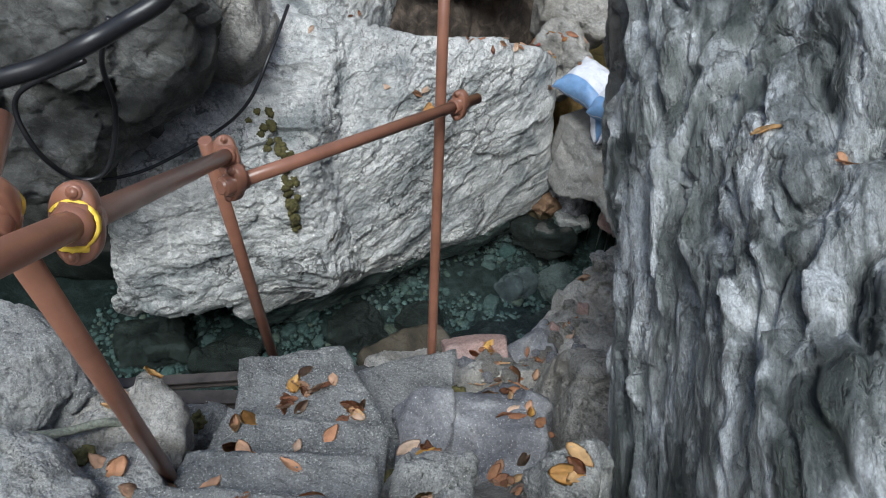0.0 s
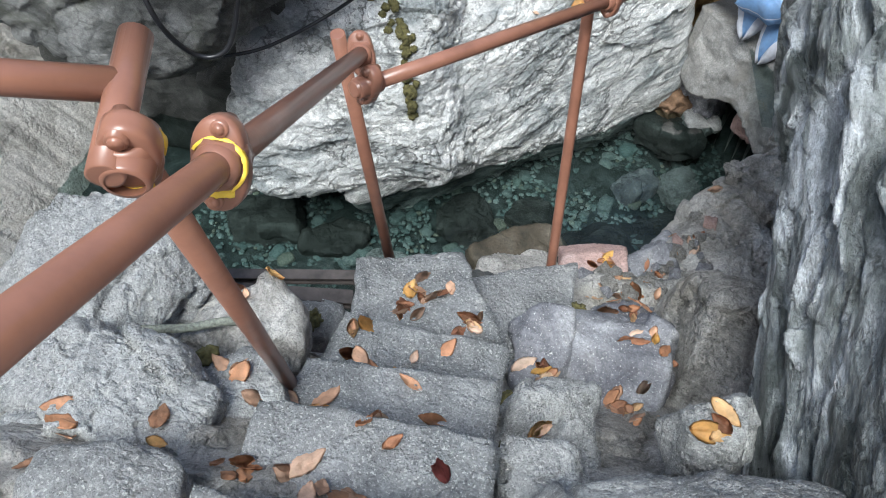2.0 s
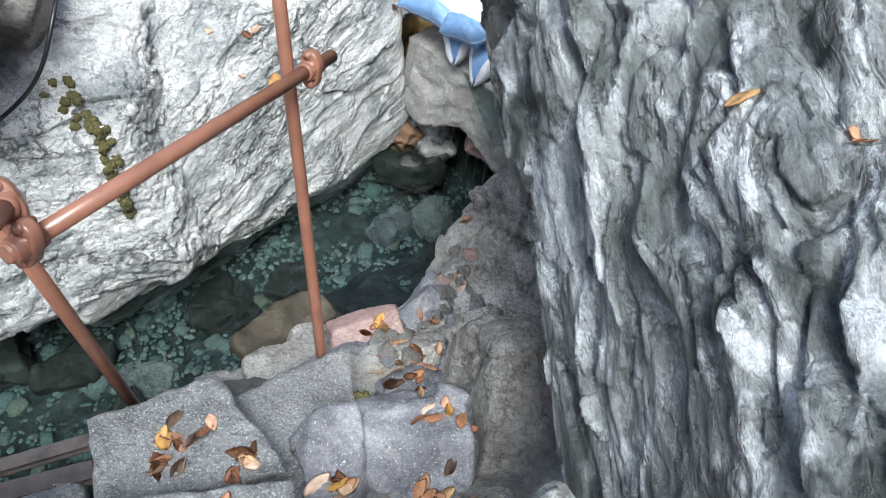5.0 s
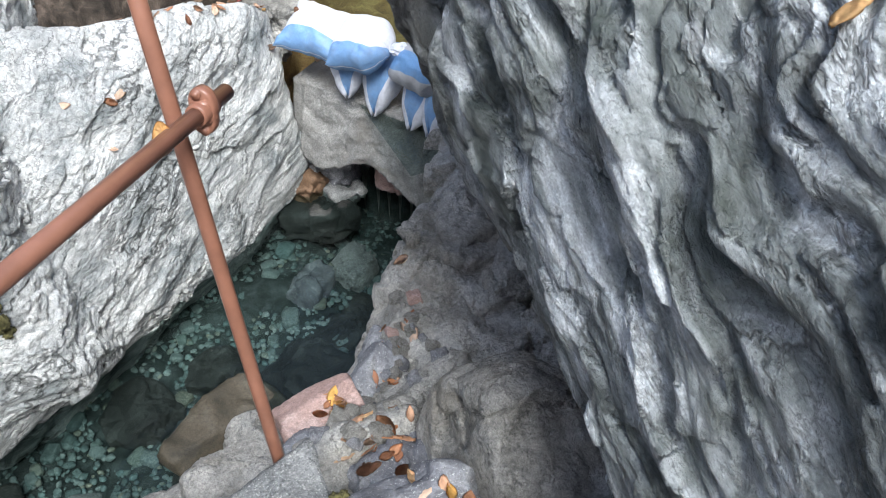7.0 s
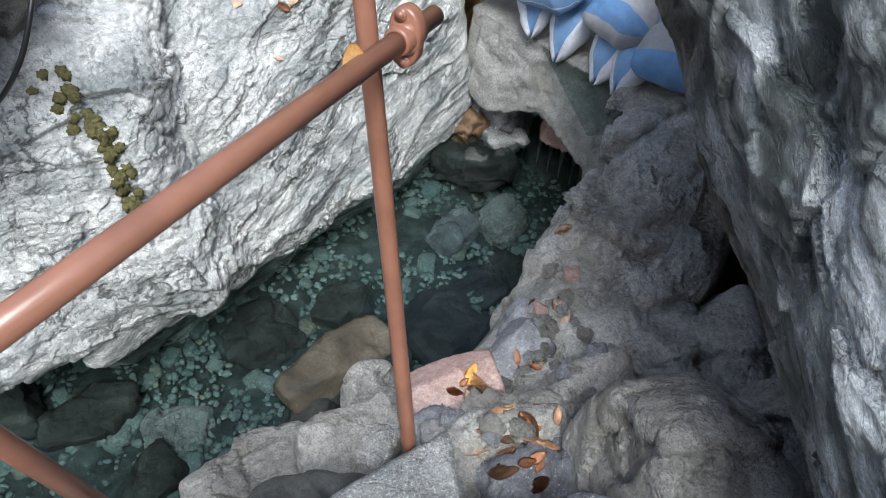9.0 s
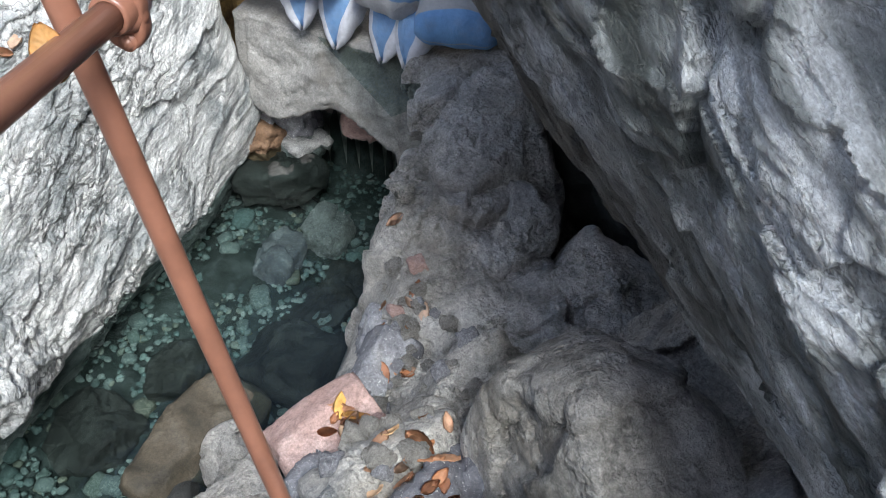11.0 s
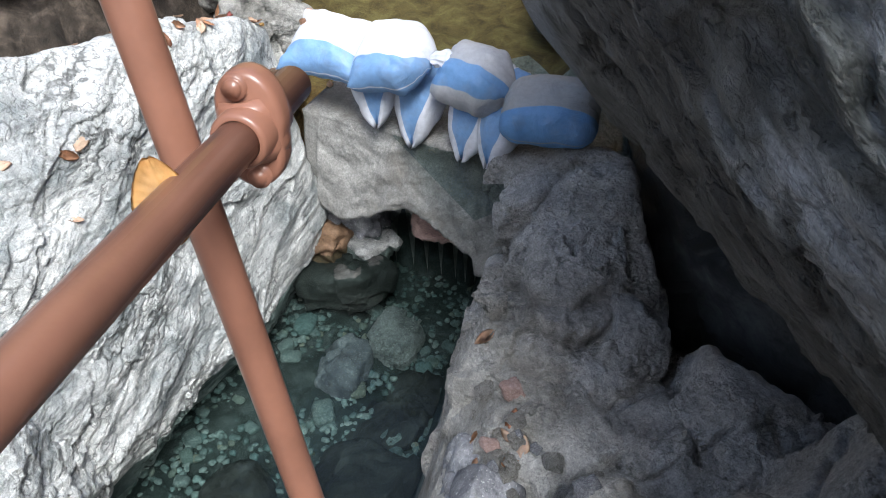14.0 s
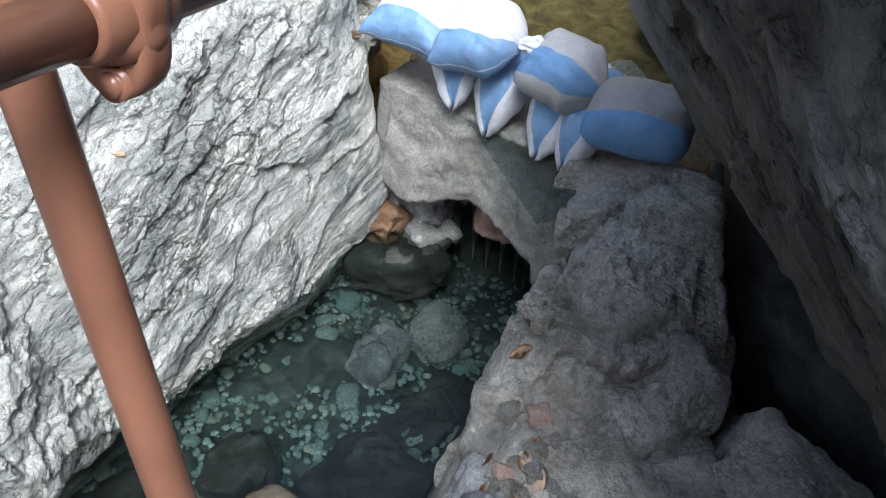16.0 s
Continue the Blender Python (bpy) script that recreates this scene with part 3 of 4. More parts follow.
stone("bank_stone", "pale cobble set in cement by the steps", COBBLE, (0.0, -0.88, 1.83), (0.14, 0.17, 0.12), (22, 0, 5), level=6, amp=0.025, scale=8, seed=46, group="stones beside the steps")
stone("bank_stone", "lavender cement patch between the steps and stones", LAVENDER, (0.0, -0.42, 1.52), (0.12, 0.19, 0.08), (22, 0, 5), level=5, amp=0.015, scale=8, seed=47, group="stones beside the steps")
stone("bank_rock", "damp rock carrying the landing slab above water", DARKROCK, (-0.32, -0.12, 0.7), (0.42, 0.2, 0.6), (-8, 0, 0), level=6, amp=0.05, scale=4, seed=48)
# added backing, coloured near-black so the hollow reads as deep shade
stone("cave_wall", "near-black backing rock added to close the hollow, shade in its colour", DARKROCK, (2.45, 0.7, 1.2), (0.4, 1.6, 1.3), (0, 0, 0), level=6, amp=0.1, scale=2, seed=49)

# left bank of the steps
stone("bank_rock", "big lichened boulder beside the handrail", COBBLE, (-1.18, -1.22, 2.06), (0.33, 0.24, 0.3), (0, 10, 25), level=7, amp=0.045, scale=5, seed=51)
stone("bank_rock", "pale rough rock beside the handrail post", COBBLE, (-1.45, -0.72, 1.85), (0.35, 0.25, 0.4), (0, 10, -25), level=7, amp=0.045, scale=4, seed=52)
stone("bank_stone", "pale stone under the handrail", GREY, (-0.98, -0.78, 1.86), (0.22, 0.16, 0.2), (10, 0, 20), level=5, amp=0.03, scale=6, seed=53, group="stones left of the steps")
stone("bank_stone", "mossy stone beside the landing slab", COBBLE, (-0.86, -0.46, 1.56), (0.11, 0.09, 0.12), (0, 0, 15), level=5, amp=0.02, scale=7, seed=54, group="stones left of the steps")
stone("bank_stone", "grey stone by the handrail foot", COBBLE, (-0.88, -1.05, 2.02), (0.13, 0.14, 0.16), (0, 0, 30), level=5, amp=0.02, scale=7, seed=55, group="stones left of the steps")
stone("bank_stone", "rounded stone beside the upper step", COBBLE, (-0.92, -1.52, 2.42), (0.16, 0.14, 0.16), (0, 0, 10), level=5, amp=0.02, scale=6, seed=56, group="stones left of the steps")

# overhang and slope beyond the stream
stone("overhang_rock", "dark mossy rock overhanging the stream", OVERHANG, (-2.25, 1.55, 2.15), (1.05, 0.6, 0.78), (-14, 20, 12), level=7, amp=0.1, scale=2.4, seed=61)
stone("overhang_rock", "smooth grey folded rock beside the overhang", GREY, (-1.36, 2.25, 2.12), (0.24, 0.4, 0.7), (-10, -16, 5), level=7, amp=0.06, scale=3.2, seed=62, axis=(0.2, 0.2, 0.95), stretch=2.6)
# this wall's near-black colour stands in for the shade inside the cavity
stone("overhang_rock", "rock wall coloured near-black for the shade of the hollow", DARKROCK, (-2.6, 2.6, 0.8), (1.2, 0.5, 1.2), (0, 0, 0), level=6, amp=0.08, scale=2.5, seed=63)
for k, (x, y, z, a, b, c) in enumerate(((-0.35, 3.5, 1.95, 0.34, 0.24, 0.22), (0.35, 3.65, 1.72, 0.3, 0.25, 0.2), (0.98, 3.45, 1.1, 0.22, 0.2, 0.2), (-0.9, 3.2, 2.1, 0.3, 0.25, 0.25), (1.2, 3.9, 1.4, 0.4, 0.3, 0.35), (0.2, 4.4, 2.2, 0.6, 0.4, 0.45), (-0.9, 4.3, 2.6, 0.6, 0.4, 0.5))):
    stone("slope_rock", "angular grey rubble on the leafy slope", OVERHANG if k % 2 else GREY, (x, y, z), (a, b, c), (15 * k, 10, 37 * k), level=5, amp=0.05, scale=4, seed=70 + k, group="rubble on the slope")
stone("pool_rock", "dark flat rock standing in the upper pool", OVERHANG, (3.1, 3.4, 0.85), (0.5, 0.3, 0.25), (0, 0, 30), level=5, amp=0.06, scale=3, seed=81)


# ---- concrete dam with an opening, and sandbags ----
def build_dam():
    bm = bmesh.new()
    a, b = Vector((1.0, 3.10, 0)), Vector((1.74, 2.06, 0))
    along = (b - a).normalized()
    out = Vector((-along.y, along.x, 0)) * -1
    if out.y > 0:
        out = -out
    n, rows = 90, 30
    length = (b - a).length
    grid = {}
    for side in (0, 1):
        for i in range(n + 1):
            u = i / n
            low = -0.5 if u < 0.06 else (0.36 - 0.10 * math.sin(u * 9) - 0.08 * u if u < 0.8 else 0.12)
            for j in range(rows + 1):
                v = j / rows
                z = low + (0.80 - low) * v
                depth = 0.5 * side - 0.12 * (1 - v) * (1 - side)
                wob = 0.03 * noise.noise(Vector((u * 7, v * 4, side * 9.0))) + 0.01 * noise.noise(Vector((u * 22, v * 13, 4))) + 0.014 * noise.noise(Vector((u * 50, v * 30, 8)))
                grid[side, i, j] = bm.verts.new(a + along * (u * length) - out * (depth + wob) + Vector((0, 0, z + 0.02 * noise.noise(Vector((u * 14, v * 5, 3))))))
    for side in (0, 1):
        for i in range(n):
            for j in range(rows):
                q = [grid[side, i, j], grid[side, i + 1, j], grid[side, i + 1, j + 1], grid[side, i, j + 1]]
                bm.faces.new(q if side else q[::-1])
    for i in range(n):
        bm.faces.new([grid[0, i, 0], grid[0, i + 1, 0], grid[1, i + 1, 0], grid[1, i, 0]])
        bm.faces.new([grid[1, i, rows], grid[1, i + 1, rows], grid[0, i + 1, rows], grid[0, i, rows]])
    for i in (0, n):
        for j in range(rows):
            bm.faces.new([grid[0, i, j], grid[1, i, j], grid[1, i, j + 1], grid[0, i, j + 1]])
    bmesh.ops.recalc_face_normals(bm, faces=bm.faces)
    ob = part("concrete_dam", bm, CONCRETE, None, smooth=True)
    tagged(ob, "low rough concrete dam with an open culvert beneath", "dam")


build_dam()


def sandbag(label, m, length, width, height, seed, mat=BAG, droop=0.0, neck=False, blunt=0.0):
    """A filled woven bag: a pillow with pinched corners and sewn rim, lying along its x axis; droop: its +x end narrows to a hanging point."""
    n = 44
    bm = bmesh.new()
    layer = bm.loops.layers.uv.new("UVMap")
    vs, uvs = {}, {}
    for side in (1, -1):
        for i in range(n + 1):
            for j in range(n + 1):
                x, y = -1 + 2 * i / n, -1 + 2 * j / n
                if side < 0 and (i in (0, n) or j in (0, n)):
                    vs[side, i, j], uvs[side, i, j] = vs[1, i, j], uvs[1, i, j]
                    continue
                thick = (max(0, 1 - abs(x) ** 2.3) * max(0, 1 - abs(y) ** 2.3)) ** 0.5
                px = x * (1 - 0.15 * (1 - y * y) * abs(x))
                py = y * (1 - 0.15 * (1 - x * x) * abs(y))
                px, py = px * (1 - blunt * y ** 4), py * (1 - blunt * x ** 4)
                if neck and x > 0.35:
                    py *= 1 - 0.72 * ((x - 0.35) / 0.65) ** 1.4
                    thick *= 1 - 0.25 * ((x - 0.35) / 0.65)
                if droop and x > -0.4:
                    py *= 1 - 0.97 * ((x + 0.4) / 1.4) ** 3.0
                    thick = (max(0, 1 - abs(y) ** 3.2) * max(0, 1 - abs(x) ** 2.2)) ** 0.5
                z = side * thick * height / 2 * (1.15 if side > 0 else 0.85)
                w = Vector((px * length / 2, py * width / 2, z))
                fold = 0.35 + abs(x) ** 2 + (0.8 if neck and x > 0.2 else 0)
                w.z += 0.010 * fold * noise.noise(Vector((px * 2.2 + seed, py * 7, side))) + 0.016 * noise.noise(Vector((px * 2 + seed * 3, py * 2, side * 2)))
                w.y += 0.010 * noise.noise(Vector((px * 4, seed, py * 3)))
                if droop and x > 0:
                    w.z -= droop * x * x * length
                vs[side, i, j] = bm.verts.new(w)
                uvs[side, i, j] = (i / n, j / n)
    for side in (1, -1):
        for i in range(n):
            for j in range(n):
                q = [(side, i, j), (side, i + 1, j), (side, i + 1, j + 1), (side, i, j + 1)]
                face = bm.faces.new([vs[k] for k in (q if side > 0 else q[::-1])])
                for loop, k in zip(face.loops, q if side > 0 else q[::-1]):
                    loop[layer].uv = uvs[k]
    ob = part("sandbag", bm, mat, None, smooth=True)
    ob.matrix_world = m
    tagged(ob, label, "sandbag", "sandbags on the dam")
    if neck:
        bm = bmesh.new()
        bmesh.ops.create_icosphere(bm, subdivisions=4, radius=0.036)
        for w in bm.verts:
            a = math.atan2(w.co.y, w.co.z)
            flare = 1 + 0.9 * max(0, w.co.x / 0.036)
            w.co = Vector((w.co.x * 1.5, w.co.y * flare * (1 + 0.16 * math.sin(9 * a)), w.co.z * 0.8 * (1 + 0.16 * math.sin(9 * a + 1)))) * (1 + 0.25 * noise.noise(w.co * 60))
        knot = part("knot", bm, mat, ob, "tied off neck of the bag", True)
        knot.location = (length / 2 + 0.015, 0, 0)
    return ob


TIPS = [(1.21, 2.66, 0.86), (1.326, 2.53, 0.78), (1.475, 2.31, 0.775), (1.53, 2.18, 0.80)]
for k, tip in enumerate(TIPS):
    yaw = -145 + (24, 4, -4, -14)[k]
    fwd = Vector((math.cos(radians(yaw)), math.sin(radians(yaw)), 0))
    c = Vector(tip) - fwd * 0.185 + Vector((0, 0, 0.205))
    sandbag("blue and white striped sandbag with drooping pointed end", pose(*c, 0, 24, yaw), 0.52, (0.32, 0.32, 0.32, 0.30)[k], 0.19, k, BAG, 0.22)
sandbag("clean white sandbag with blue edge lying on the dam", pose(1.15, 2.99, 1.16, 20, 4, -46), 0.42, 0.40, 0.24, 11, BAG_EDGE)
sandbag("white sandbag with blue edge and tied neck", pose(1.34, 2.66, 1.20, 24, -10, -54), 0.42, 0.42, 0.25, 12, BAG_EDGE, neck=True, blunt=0.08)
sandbag("greyed sandbag with blue band and tied neck", pose(1.60, 2.36, 1.15, 24, 6, -62), 0.42, 0.38, 0.26, 13, BAG_BAND, neck=True, blunt=0.2)
sandbag("dusty grey sandbag with shade in its colour and blue band on the rock", pose(1.76, 2.02, 1.11, 22, -6, -48), 0.50, 0.38, 0.25, 14, BAG_DUST_SHADE, blunt=0.28)


# ---- steps ----
def slab(name, label, corners, z, thick, seed, tilt=(0, 0), mat=STEP, parent=None):
    """A cast slab with worn edges over a four-cornered outline."""
    bm = bmesh.new()
    n = 30
    cs = [Vector(c) for c in corners]
    top = {}
    for i in range(n + 1):
        for j in range(n + 1):
            u, w = i / n, j / n
            q = (cs[0] * (1 - u) + cs[1] * u) * (1 - w) + (cs[3] * (1 - u) + cs[2] * u) * w
            rim = min(u, 1 - u, w, 1 - w)
            e = 0.012 * noise.noise(Vector((q.x * 9, q.y * 9, seed))) + 0.02 * noise.noise(Vector((q.x * 3, q.y * 3, seed + 5)))
            down = 0.010 * max(0, 1 - rim * n) + 0.004 * noise.noise(Vector((q.x * 60, q.y * 60, seed))) + (0.012 * noise.noise(Vector((q.x * 25, q.y * 25, seed))) if rim < 0.1 else 0)
            edge = 0.014 * noise.noise(Vector((q.x * 12, q.y * 12, seed + 9))) if rim == 0 else 0
            top[i, j] = bm.verts.new((q.x + edge, q.y + edge, z + e - down + tilt[0] * (u - 0.5) + tilt[1] * (w - 0.5)))
    for i in range(n):
        for j in range(n):
            bm.faces.new([top[i, j], top[i + 1, j], top[i + 1, j + 1], top[i, j + 1]])
    ring = [top[i, 0] for i in range(n)] + [top[n, j] for j in range(n)] + [top[i, n] for i in range(n, 0, -1)] + [top[0, j] for j in range(n, 0, -1)]
    low = [bm.verts.new((v.co.x + 0.012 * noise.noise(v.co * 9), v.co.y + 0.012 * noise.noise(v.co * 8), v.co.z - thick)) for v in ring]
    for k in range(len(ring)):
        k2 = (k + 1) % len(ring)
        bm.faces.new([ring[k2], ring[k], low[k], low[k2]])
    bm.faces.new(low)
    bmesh.ops.recalc_face_normals(bm, faces=bm.faces)
    return part(name, bm, mat, parent, label, smooth=True)


steps = tagged(new("stone_steps"), "worn grey concrete steps descending to the stream", "steps", kind="structure")
slab("landing", "", [(-0.70, -0.50), (-0.14, -0.50), (-0.35, -0.10), (-0.74, -0.20)], 1.68, 0.3, 1, parent=steps)
slab("landing", "", [(-0.13, -0.52), (0.11, -0.30), (0.12, 0.10), (-0.34, -0.09)], 1.50, 0.4, 2, (-0.03, -0.04), parent=steps)
slab("tread", "", [(-0.74, -0.88), (-0.15, -0.86), (-0.14, -0.60), (-0.70, -0.56)], 1.85, 0.4, 3, parent=steps)
slab("tread", "", [(-0.74, -1.16), (-0.16, -1.16), (-0.16, -0.85), (-0.71, -0.88)], 2.08, 0.5, 4, parent=steps)
slab("tread", "", [(-0.75, -1.48), (-0.13, -1.44), (-0.17, -1.16), (-0.72, -1.15)], 2.35, 0.5, 5, parent=steps)
slab("tread", "", [(-0.8, -1.95), (-0.1, -1.95), (-0.11, -1.44), (-0.73, -1.46)], 2.58, 0.5, 6, parent=steps)
slab("tread", "", [(-0.9, -3.6), (0.2, -3.6), (0.1, -1.95), (-0.8, -1.95)], 2.72, 0.5, 7, parent=steps)


# ---- handrail ----
def tube(name, points, radius, mat, parent=None, label="", sides=20, caps=True):
    bm = bmesh.new()
    pts = [Vector(p) for p in points]
    rings = []
    ref = None
    for i, p in enumerate(pts):
        d = (pts[min(i + 1, len(pts) - 1)] - pts[max(i - 1, 0)]).normalized()
        if ref is None:
            ref = d.orthogonal().normalized()
        ref = (ref - d * ref.dot(d)).normalized()
        other = d.cross(ref)
        rings.append([bm.verts.new(p + radius * (math.cos(2 * math.pi * k / sides) * ref + math.sin(2 * math.pi * k / sides) * other)) for k in range(sides)])
    for a, b in zip(rings, rings[1:]):
        for k in range(sides):
            bm.faces.new([a[k], a[(k + 1) % sides], b[(k + 1) % sides], b[k]])
    if caps:
        for r, flip in ((rings[0], True), (rings[-1], False)):
            inner = [bm.verts.new(r[k].co * 1.0) for k in range(sides)]
            mid = sum((x.co for x in r), Vector()) / sides
            for x in inner:
                x.co = mid + (x.co - mid) * 0.82
            for k in range(sides):
                bm.faces.new([r[k], r[(k + 1) % sides], inner[(k + 1) % sides], inner[k]])
            bm.faces.new(inner)
    bmesh.ops.recalc_face_normals(bm, faces=bm.faces)
    return part(name, bm, mat, parent, label, smooth=True)


def along(p, d, z):
    p, d = Vector(p), Vector(d)
    return p + d * ((z - p.z) / d.z)


PIPE = 0.0206
rail_thing = tagged(new("handrail"), "brown painted steel pipe handrail with scaffold clamps", "handrail")
A = ((0.018, 0.105, 1.414), (-0.043, 0.224, 0.974))
B = ((-0.648, -0.066, 1.562), (-0.062, -0.173, 0.983))
C = ((-0.728, -1.02, 2.238), (0.077, -0.313, 0.947))
tube("post", [along(*A, 0.75), along(*A, 1.6), along(*A, 2.5), along(*A, 3.4)], PIPE, PAINT, rail_thing)
tube("post", [along(*B, 1.1), along(*B, 2.0), along(*B, 2.74)], PIPE, PAINT, rail_thing)
tube("post", [along(*C, 1.9), along(*C, 2.6), along(*C, 3.45)], PIPE, PAINT, rail_thing)
RA, RD = Vector((0.003, 0.297, 2.552)), Vector((0.624, 0.761, -0.178))
tube("rail", [RA - RD * 1.02, RA - RD * 0.5, RA + RD * 0.17], PIPE, PAINT, rail_thing)
QA, QD = Vector((-0.566, -1.33, 3.345)), Vector((0.058, -0.855, 0.516))
tube("rail", [QA - QD * 1.17, QA, QA + QD * 0.9], PIPE, PAINT, rail_thing)


def clamp(at, axis, other, yellow=False):
    """A forged coupler: a lobed flange across one pipe with a collar, a collar on the other pipe, bolts in the lobes."""
    at, axis, other = Vector(at), Vector(axis).normalized(), Vector(other).normalized()
    other = (other - axis * other.dot(axis)).normalized()
    side = axis.cross(other).normalized()
    n = 40
    bm = bmesh.new()

    def loft(rings, close):
        for a, b in zip(rings, rings[1:]):
            for k in range(n):
                bm.faces.new([a[k], a[(k + 1) % n], b[(k + 1) % n], b[k]])
        if close:
            bm.faces.new(rings[0])
            bm.faces.new(rings[-1][::-1])

    def lobes(a, grow):
        """Outline of the flange: a round boss with two ears."""
        return 0.034 + 0.024 * abs(math.cos(a)) ** 3 + 0.004 * math.sin(2 * a) - grow

    rings = []
    for s, grow in ((-0.016, 0.006), (-0.013, 0.001), (-0.006, 0.0), (0.006, 0.0), (0.013, 0.001), (0.016, 0.006)):
        rings.append([bm.verts.new(at + axis * s + lobes(2 * math.pi * k / n, grow) * (math.cos(2 * math.pi * k / n) * other + math.sin(2 * math.pi * k / n) * side)) for k in range(n)])
    loft(rings, True)
    for d, e1, e2, prof in ((axis, other, side, [(-0.042, 0.021), (-0.042, 0.025), (-0.038, 0.0275), (-0.014, 0.029), (0.014, 0.029), (0.032, 0.0275), (0.036, 0.021)]),
                            (other, axis, side, [(-0.03, 0.021), (-0.03, 0.026), (-0.018, 0.031), (0.018, 0.031), (0.03, 0.026), (0.03, 0.021)])):
        loft([[bm.verts.new(at + d * s + r * (math.cos(2 * math.pi * k / n) * e1 + math.sin(2 * math.pi * k / n) * e2)) for k in range(n)] for s, r in prof], False)
    bmesh.ops.recalc_face_normals(bm, faces=bm.faces)
    body = part("clamp", bm, PAINT, rail_thing, "forged pipe clamp" + (" with yellow paint marks" if yellow else ""), smooth=True)
    for s in (-1, 1):
        bm = bmesh.new()
        bmesh.ops.create_cone(bm, segments=16, radius1=0.0125, radius2=0.0105, depth=0.05, cap_ends=True)
        bmesh.ops.bevel(bm, geom=[e for e in bm.edges if abs(e.verts[0].co.z - e.verts[1].co.z) < 1e-5], offset=0.004, segments=3, affect='EDGES')
        m = Matrix.Translation(at + other * 0.044 * s) @ axis.to_track_quat("Z", "Y").to_matrix().to_4x4()
        bmesh.ops.transform(bm, matrix=m, verts=bm.verts)
        part("bolt", bm, PAINT, body, smooth=True)
    if yellow:
        for s, d, r in ((0.0145, axis, 0.034), (-0.031, other, 0.0265)):
            ref = d.orthogonal().normalized()
            oth = d.cross(ref)
            bm = bmesh.new()
            last = None
            for k in range(33):
                a = 0.3 + 4.6 * k / 32
                w = 0.004 + 0.005 * abs(noise.noise(Vector((k * 0.4, s * 50, 2))))
                u = math.cos(a) * ref + math.sin(a) * oth
                row = [bm.verts.new(at + d * (s + x) + u * (r + z)) for x, z in ((-w, -0.003), (-w, 0.001), (w, 0.001), (w, -0.003))]
                if last:
                    for i in range(3):
                        bm.faces.new([last[i], last[i + 1], row[i + 1], row[i]])
                last = row
            bmesh.ops.recalc_face_normals(bm, faces=bm.faces)
            part("paint_mark", bm, YELLOW, body, "dabbed yellow paint line", smooth=True)


clamp(RA + RD * 0.055, RD, A[1])
clamp(RA - RD * 0.97, RD, B[1])
clamp(QA - QD * 1.10, QD, B[1])
clamp(QA + QD * 0.02, QD, C[1], True)
top_c = along(*C, 3.42)
STUB = (Vector((-0.640, -1.455, 3.427)), Vector((-0.678, -1.26, 3.456)))
clamp(top_c, STUB[1] - STUB[0], C[1], True)
tube("rail", [STUB[0], (STUB[0] + STUB[1]) / 2, STUB[1]], PIPE, PAINT, rail_thing)
tube("rail", [(-0.668, -1.335, 3.445), (-0.93, -1.417, 3.495), (-1.5, -1.59, 3.6)], PIPE, PAINT, rail_thing)


# ---- stream stones ----
BEDSTONES = [("olive brown river boulder half in the water", BROWNST, (-0.04, 1.30, -0.09), (0.40, 0.18, 0.14), 24), ("pale pointed stone at the water edge", GREY, (0.05, 1.04, 0.0), (0.17, 0.14, 0.22), 40),
             ("dark wet cobble beside the pale stone", DARKROCK, (-0.26, 0.98, -0.08), (0.13, 0.11, 0.13), 70), ("dark rock lying under water", DARKROCK, (-0.46, 1.76, -0.34), (0.2, 0.16, 0.13), 20),
             ("dark rock lying under water", DARKROCK, (0.02, 1.88, -0.34), (0.17, 0.14, 0.12), 60), ("dark brown submerged rock", DARKROCK, (0.5, 1.62, -0.32), (0.2, 0.26, 0.16), 30),
             ("flat blue grey stone under water", COBBLE, (-0.9, 1.28, -0.38), (0.16, 0.13, 0.08), 10), ("blue grey cobble under water", LAVENDER, (0.76, 2.36, -0.36), (0.16, 0.14, 0.1), 50),
             ("angular greenish cobble under water", COBBLE, (1.1, 2.36, -0.33), (0.14, 0.13, 0.11), 25), ("long dark stone in the culvert mouth", DARKROCK, (1.02, 2.76, -0.15), (0.27, 0.13, 0.13), -38),
             ("rusty orange stone in the culvert mouth", RUST, (0.98, 2.95, 0.02), (0.11, 0.1, 0.12), 30), ("grey block wedged in the culvert", LAVENDER, (1.2, 3.0, 0.12), (0.18, 0.12, 0.15), -30),
             ("grey stone in the culvert mouth", COBBLE, (1.2, 2.82, -0.08), (0.14, 0.1, 0.1), 10), ("pinkish broken brick block in the culvert", PINK, (1.55, 2.62, 0.2), (0.16, 0.1, 0.1), -30),
             ("dark rock on the stream bed", DARKROCK, (-1.35, 1.45, -0.38), (0.22, 0.16, 0.12), 0), ("black rock on the stream bed", DARKROCK, (-1.05, 1.02, -0.36), (0.14, 0.12, 0.1), 33),
             ("dark stone on the gravel bed", DARKROCK, (-1.85, 1.5, -0.38), (0.3, 0.2, 0.14), 15), ("smooth dark slab under water", DARKROCK, (0.9, 1.95, -0.42), (0.25, 0.2, 0.09), 40),
             ("damp brown rock below the landing", GREY, (-0.55, 0.62, 0.12), (0.28, 0.2, 0.22), 10), ("small grey stone by the post foot", LAVENDER, (0.16, 0.34, 0.93), (0.09, 0.07, 0.05), 25),
             ("pale broken stone below the landing", GREY, (-0.12, 0.42, 0.82), (0.2, 0.12, 0.1), 20)]
